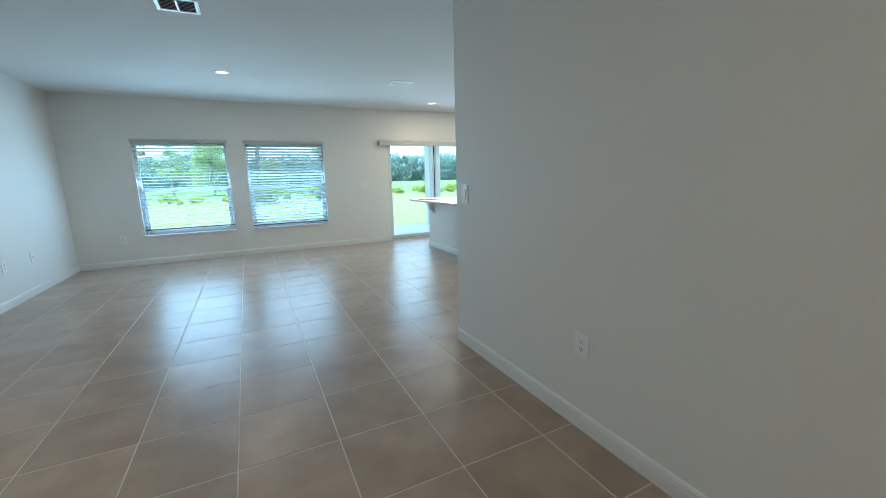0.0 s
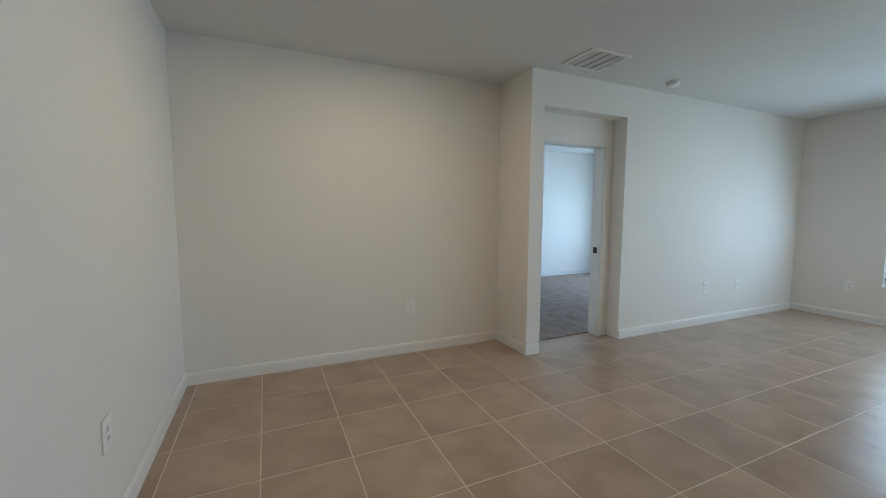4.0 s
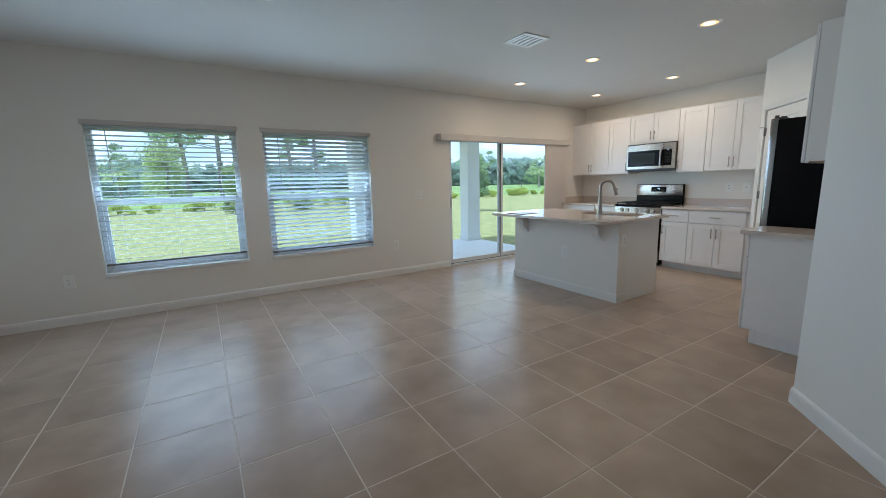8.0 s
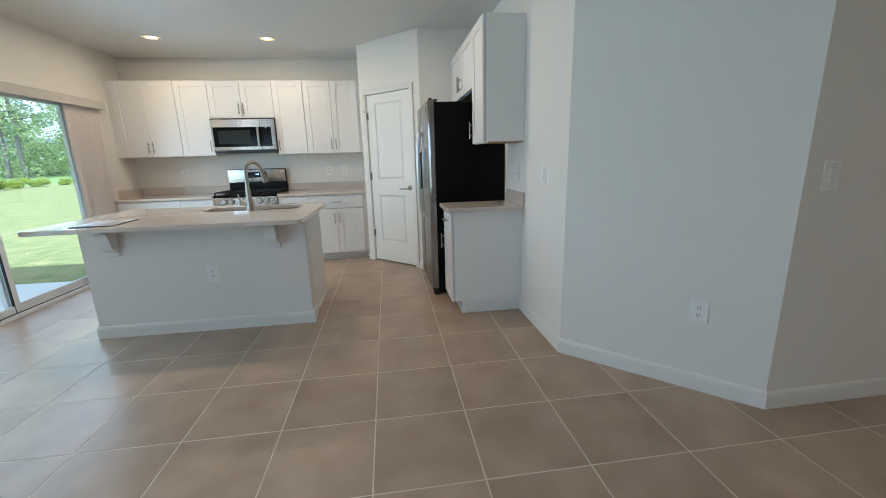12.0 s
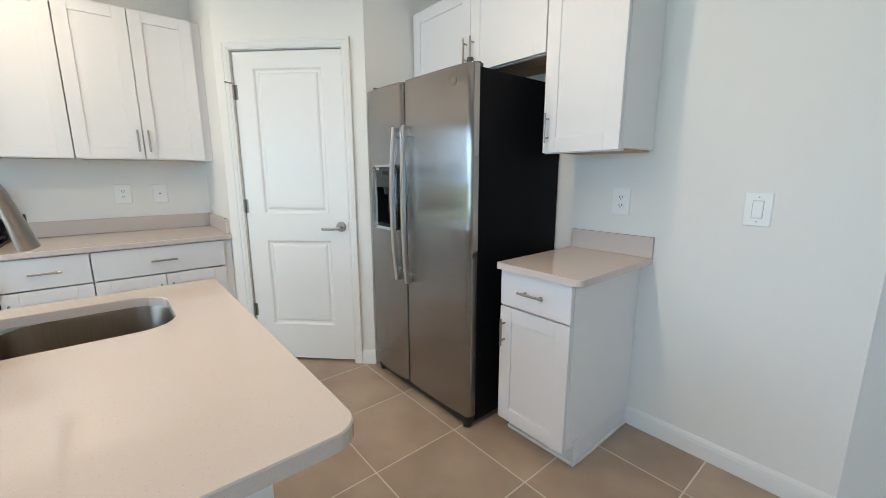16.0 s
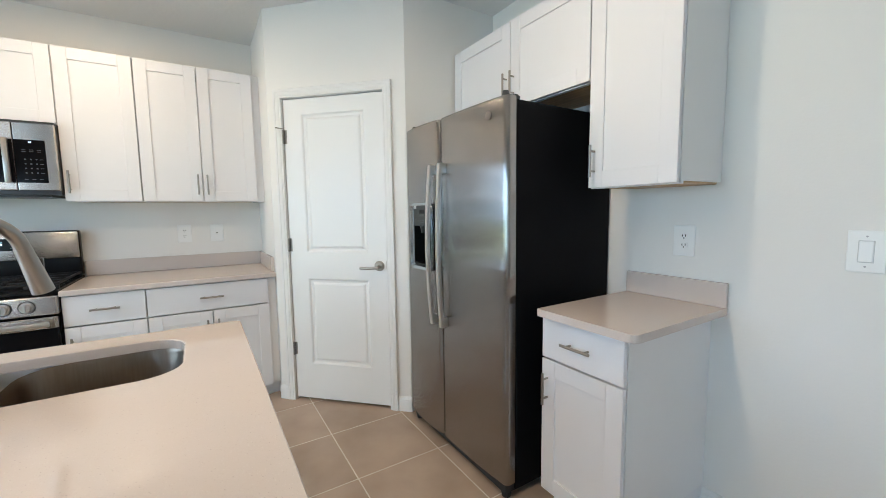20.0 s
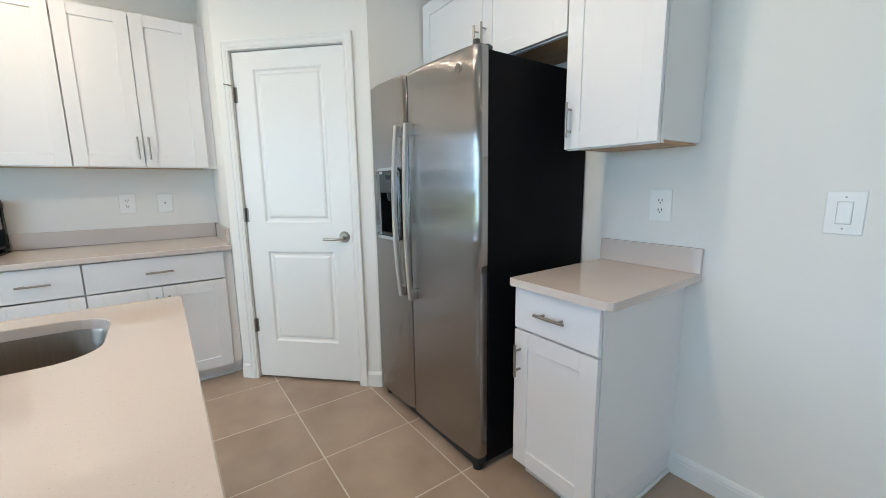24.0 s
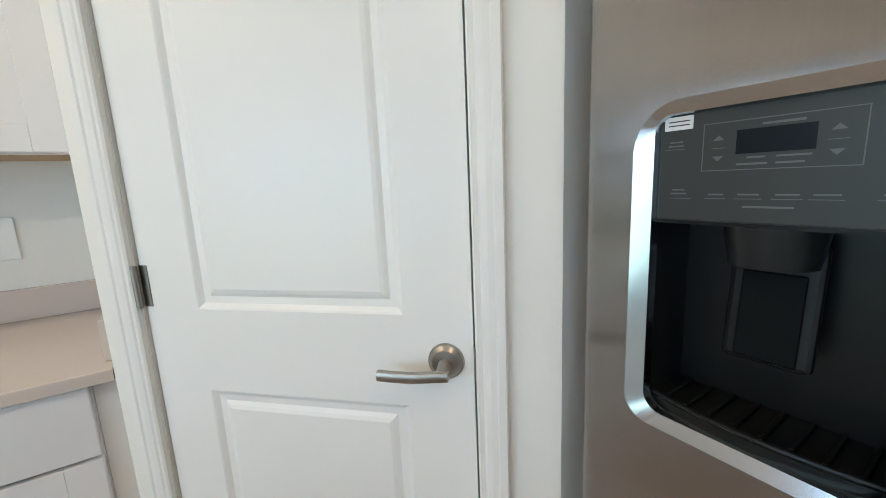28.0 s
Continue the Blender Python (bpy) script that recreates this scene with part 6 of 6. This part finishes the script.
# shrubs planted in a row along the lawn's edge
kinds = []
for k in range(3):
    s = thing("shrub", "small yellow-green shrub in a planted row", "shrub", group="shrubs along the lawn")
    cs = [(rng.normal() * 0.32, rng.normal() * 0.3, 0.15 + 0.42 * rng.random()) for _ in range(10)]
    b = new("foliage", leaf_mesh("foliage", cs, [0.22] * 10, 1100, 0.06, LEAF_S))
    b.parent = s
    part("stem", limb(bmesh.new(), (0, 0, -0.05), (0.02, 0, 0.4), 0.025, 0.01, 6), BARK, s)
    kinds.append(s)
row = []
for k in range(56):
    x = -24 + k * 1.5 + rng.normal() * 0.35
    row.append((x, 32.5 + 0.015 * x + rng.normal() * 0.35))
for k, (x, y) in enumerate(row):
    m = pose(x, y, LAWN, 0, 0, rng.random() * 360) @ Matrix.Scale(0.8 + 0.6 * rng.random(), 4)
    if k < 3:
        kinds[k].matrix_world = m
    else:
        copy_thing(kinds[k % 3], m)

# a thin wire fence between lawn and field
fence = thing("fence", "thin wire fence on slim wooden posts at the field's edge", "fence", 0, 42, LAWN)
for k in range(17):
    x = -30 + k * 6.1
    part("post", tube(bmesh.new(), (x, 0.03 * x, -0.2), (x + 0.02, 0.03 * x, 1.35 + 0.1 * rng.random()), 0.055, 0.05, 8), BARK, fence)
for z in (0.35, 0.75, 1.2):
    part("wire", tube(bmesh.new(), (-30, -0.9, z), (67.6, 2.03, z), 0.006, n=5), NICKEL, fence)

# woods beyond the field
# the far and side woods take the leaf colour with haze painted in
for name, r0, r1, a0, a1, n, h0, h1, blade, leaf in (("far", 165, 190, -45, 70, 400, 9.0, 13.0, 0.46, LEAF_HAZE), ("near", 104, 128, 50.5, 72, 42, 13, 25, 0.33, LEAF_L), ("side", 96, 112, -40, -4.5, 70, 5.0, 8.4, 0.26, LEAF_HAZE),
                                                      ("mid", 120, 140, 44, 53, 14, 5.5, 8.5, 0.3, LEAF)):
    cs, rs = [], []
    for k in range(n):
        az = radians(a0 + (a1 - a0) * (k + rng.random()) / n)
        r = r0 + (r1 - r0) * rng.random()
        x, y = r * math.sin(az), 3 + r * math.cos(az)
        h = h0 + (h1 - h0) * rng.random() ** 1.5
        for q in range(15):
            z = h * (0.02 + 0.9 * rng.random() ** 1.25)
            w = h * 0.36 * (1.15 - 0.6 * abs(z / h - 0.45))
            cs.append((x + rng.normal() * w * 0.6, y + rng.normal() * w * 0.5, LAWN + z))
            rs.append(h * (0.07 + 0.08 * rng.random()))
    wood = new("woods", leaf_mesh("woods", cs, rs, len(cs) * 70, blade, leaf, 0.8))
    tagged(wood, "distant wood edge of mixed green trees, haze painted into the leaves" if leaf is LEAF_HAZE else "tall light-green wood edge beyond the lawn", "woods", kind="stuff")

# ---- floor ----
solid("floor", boxed(-2.76, EAST, -3.4, NORTH + 0.16, -0.022, -0.0010), GROUT, "taupe ceramic floor tiles with pale grout", "floor", "structure")
floor = bpy.data.objects["floor"]
G, GX, GY = 0.4555, 1.83, 4.25
GAP = 0.0034


def tile_mesh(x0, x1, y0, y1, bm=None):
    own = bm is None
    bm = bmesh.new() if own else bm
    b = 0.0014
    lo = [bm.verts.new((x, y, -0.0013)) for x, y in ((x0, y0), (x1, y0), (x1, y1), (x0, y1))]
    up = [bm.verts.new((x, y, -0.0005)) for x, y in ((x0, y0), (x1, y0), (x1, y1), (x0, y1))]
    tp = [bm.verts.new((x, y, 0.0)) for x, y in ((x0 + b, y0 + b), (x1 - b, y0 + b), (x1 - b, y1 - b), (x0 + b, y1 - b))]
    for r, q in ((lo, up), (up, tp)):
        for j in range(4):
            bm.faces.new((r[j], r[(j + 1) % 4], q[(j + 1) % 4], q[j]))
    bm.faces.new(tp)
    return bm


whole = finish("tile", tile_mesh(-G / 2 + GAP, G / 2 - GAP, -G / 2 + GAP, G / 2 - GAP), TILE)
rest = bmesh.new()
singles = 0
for j in range(-17, 9):
    for i in range(-11, 10):
        x0, x1, y0, y1 = GX + i * G, GX + (i + 1) * G, GY + j * G, GY + (j + 1) * G
        lim_w = -2.535 if y0 > 3.0 else -2.76
        cx0, cx1, cy0, cy1 = max(x0, lim_w), min(x1, EAST), max(y0, -3.4), min(y1, NORTH + 0.045)
        if cx1 - cx0 < 0.02 or cy1 - cy0 < 0.02:
            continue
        if (x1 < -0.35 and y1 < 0.45) or (x0 > 1.65 and y1 < 2.7) or (x0 > 2.5 and y1 < 3.45) or (x0 > 5.3 and y0 > 4.9) or (x0 > 4.6 and y1 < 4.0) or (x1 < WEST and y0 > 4.6):
            continue
        if cx0 == x0 and cx1 == x1 and cy0 == y0 and cy1 == y1 and y0 > 0.3 and singles < 300:
            t = new("tile", whole)
            t.parent = floor
            t.location = ((x0 + x1) / 2, (y0 + y1) / 2, 0)
            singles += 1
        else:
            tile_mesh(cx0 + GAP, cx1 - GAP, cy0 + GAP, cy1 - GAP, rest)
r = part("tile_rest", rest, TILE_REST, floor)
tagged(r, kind="stuff")
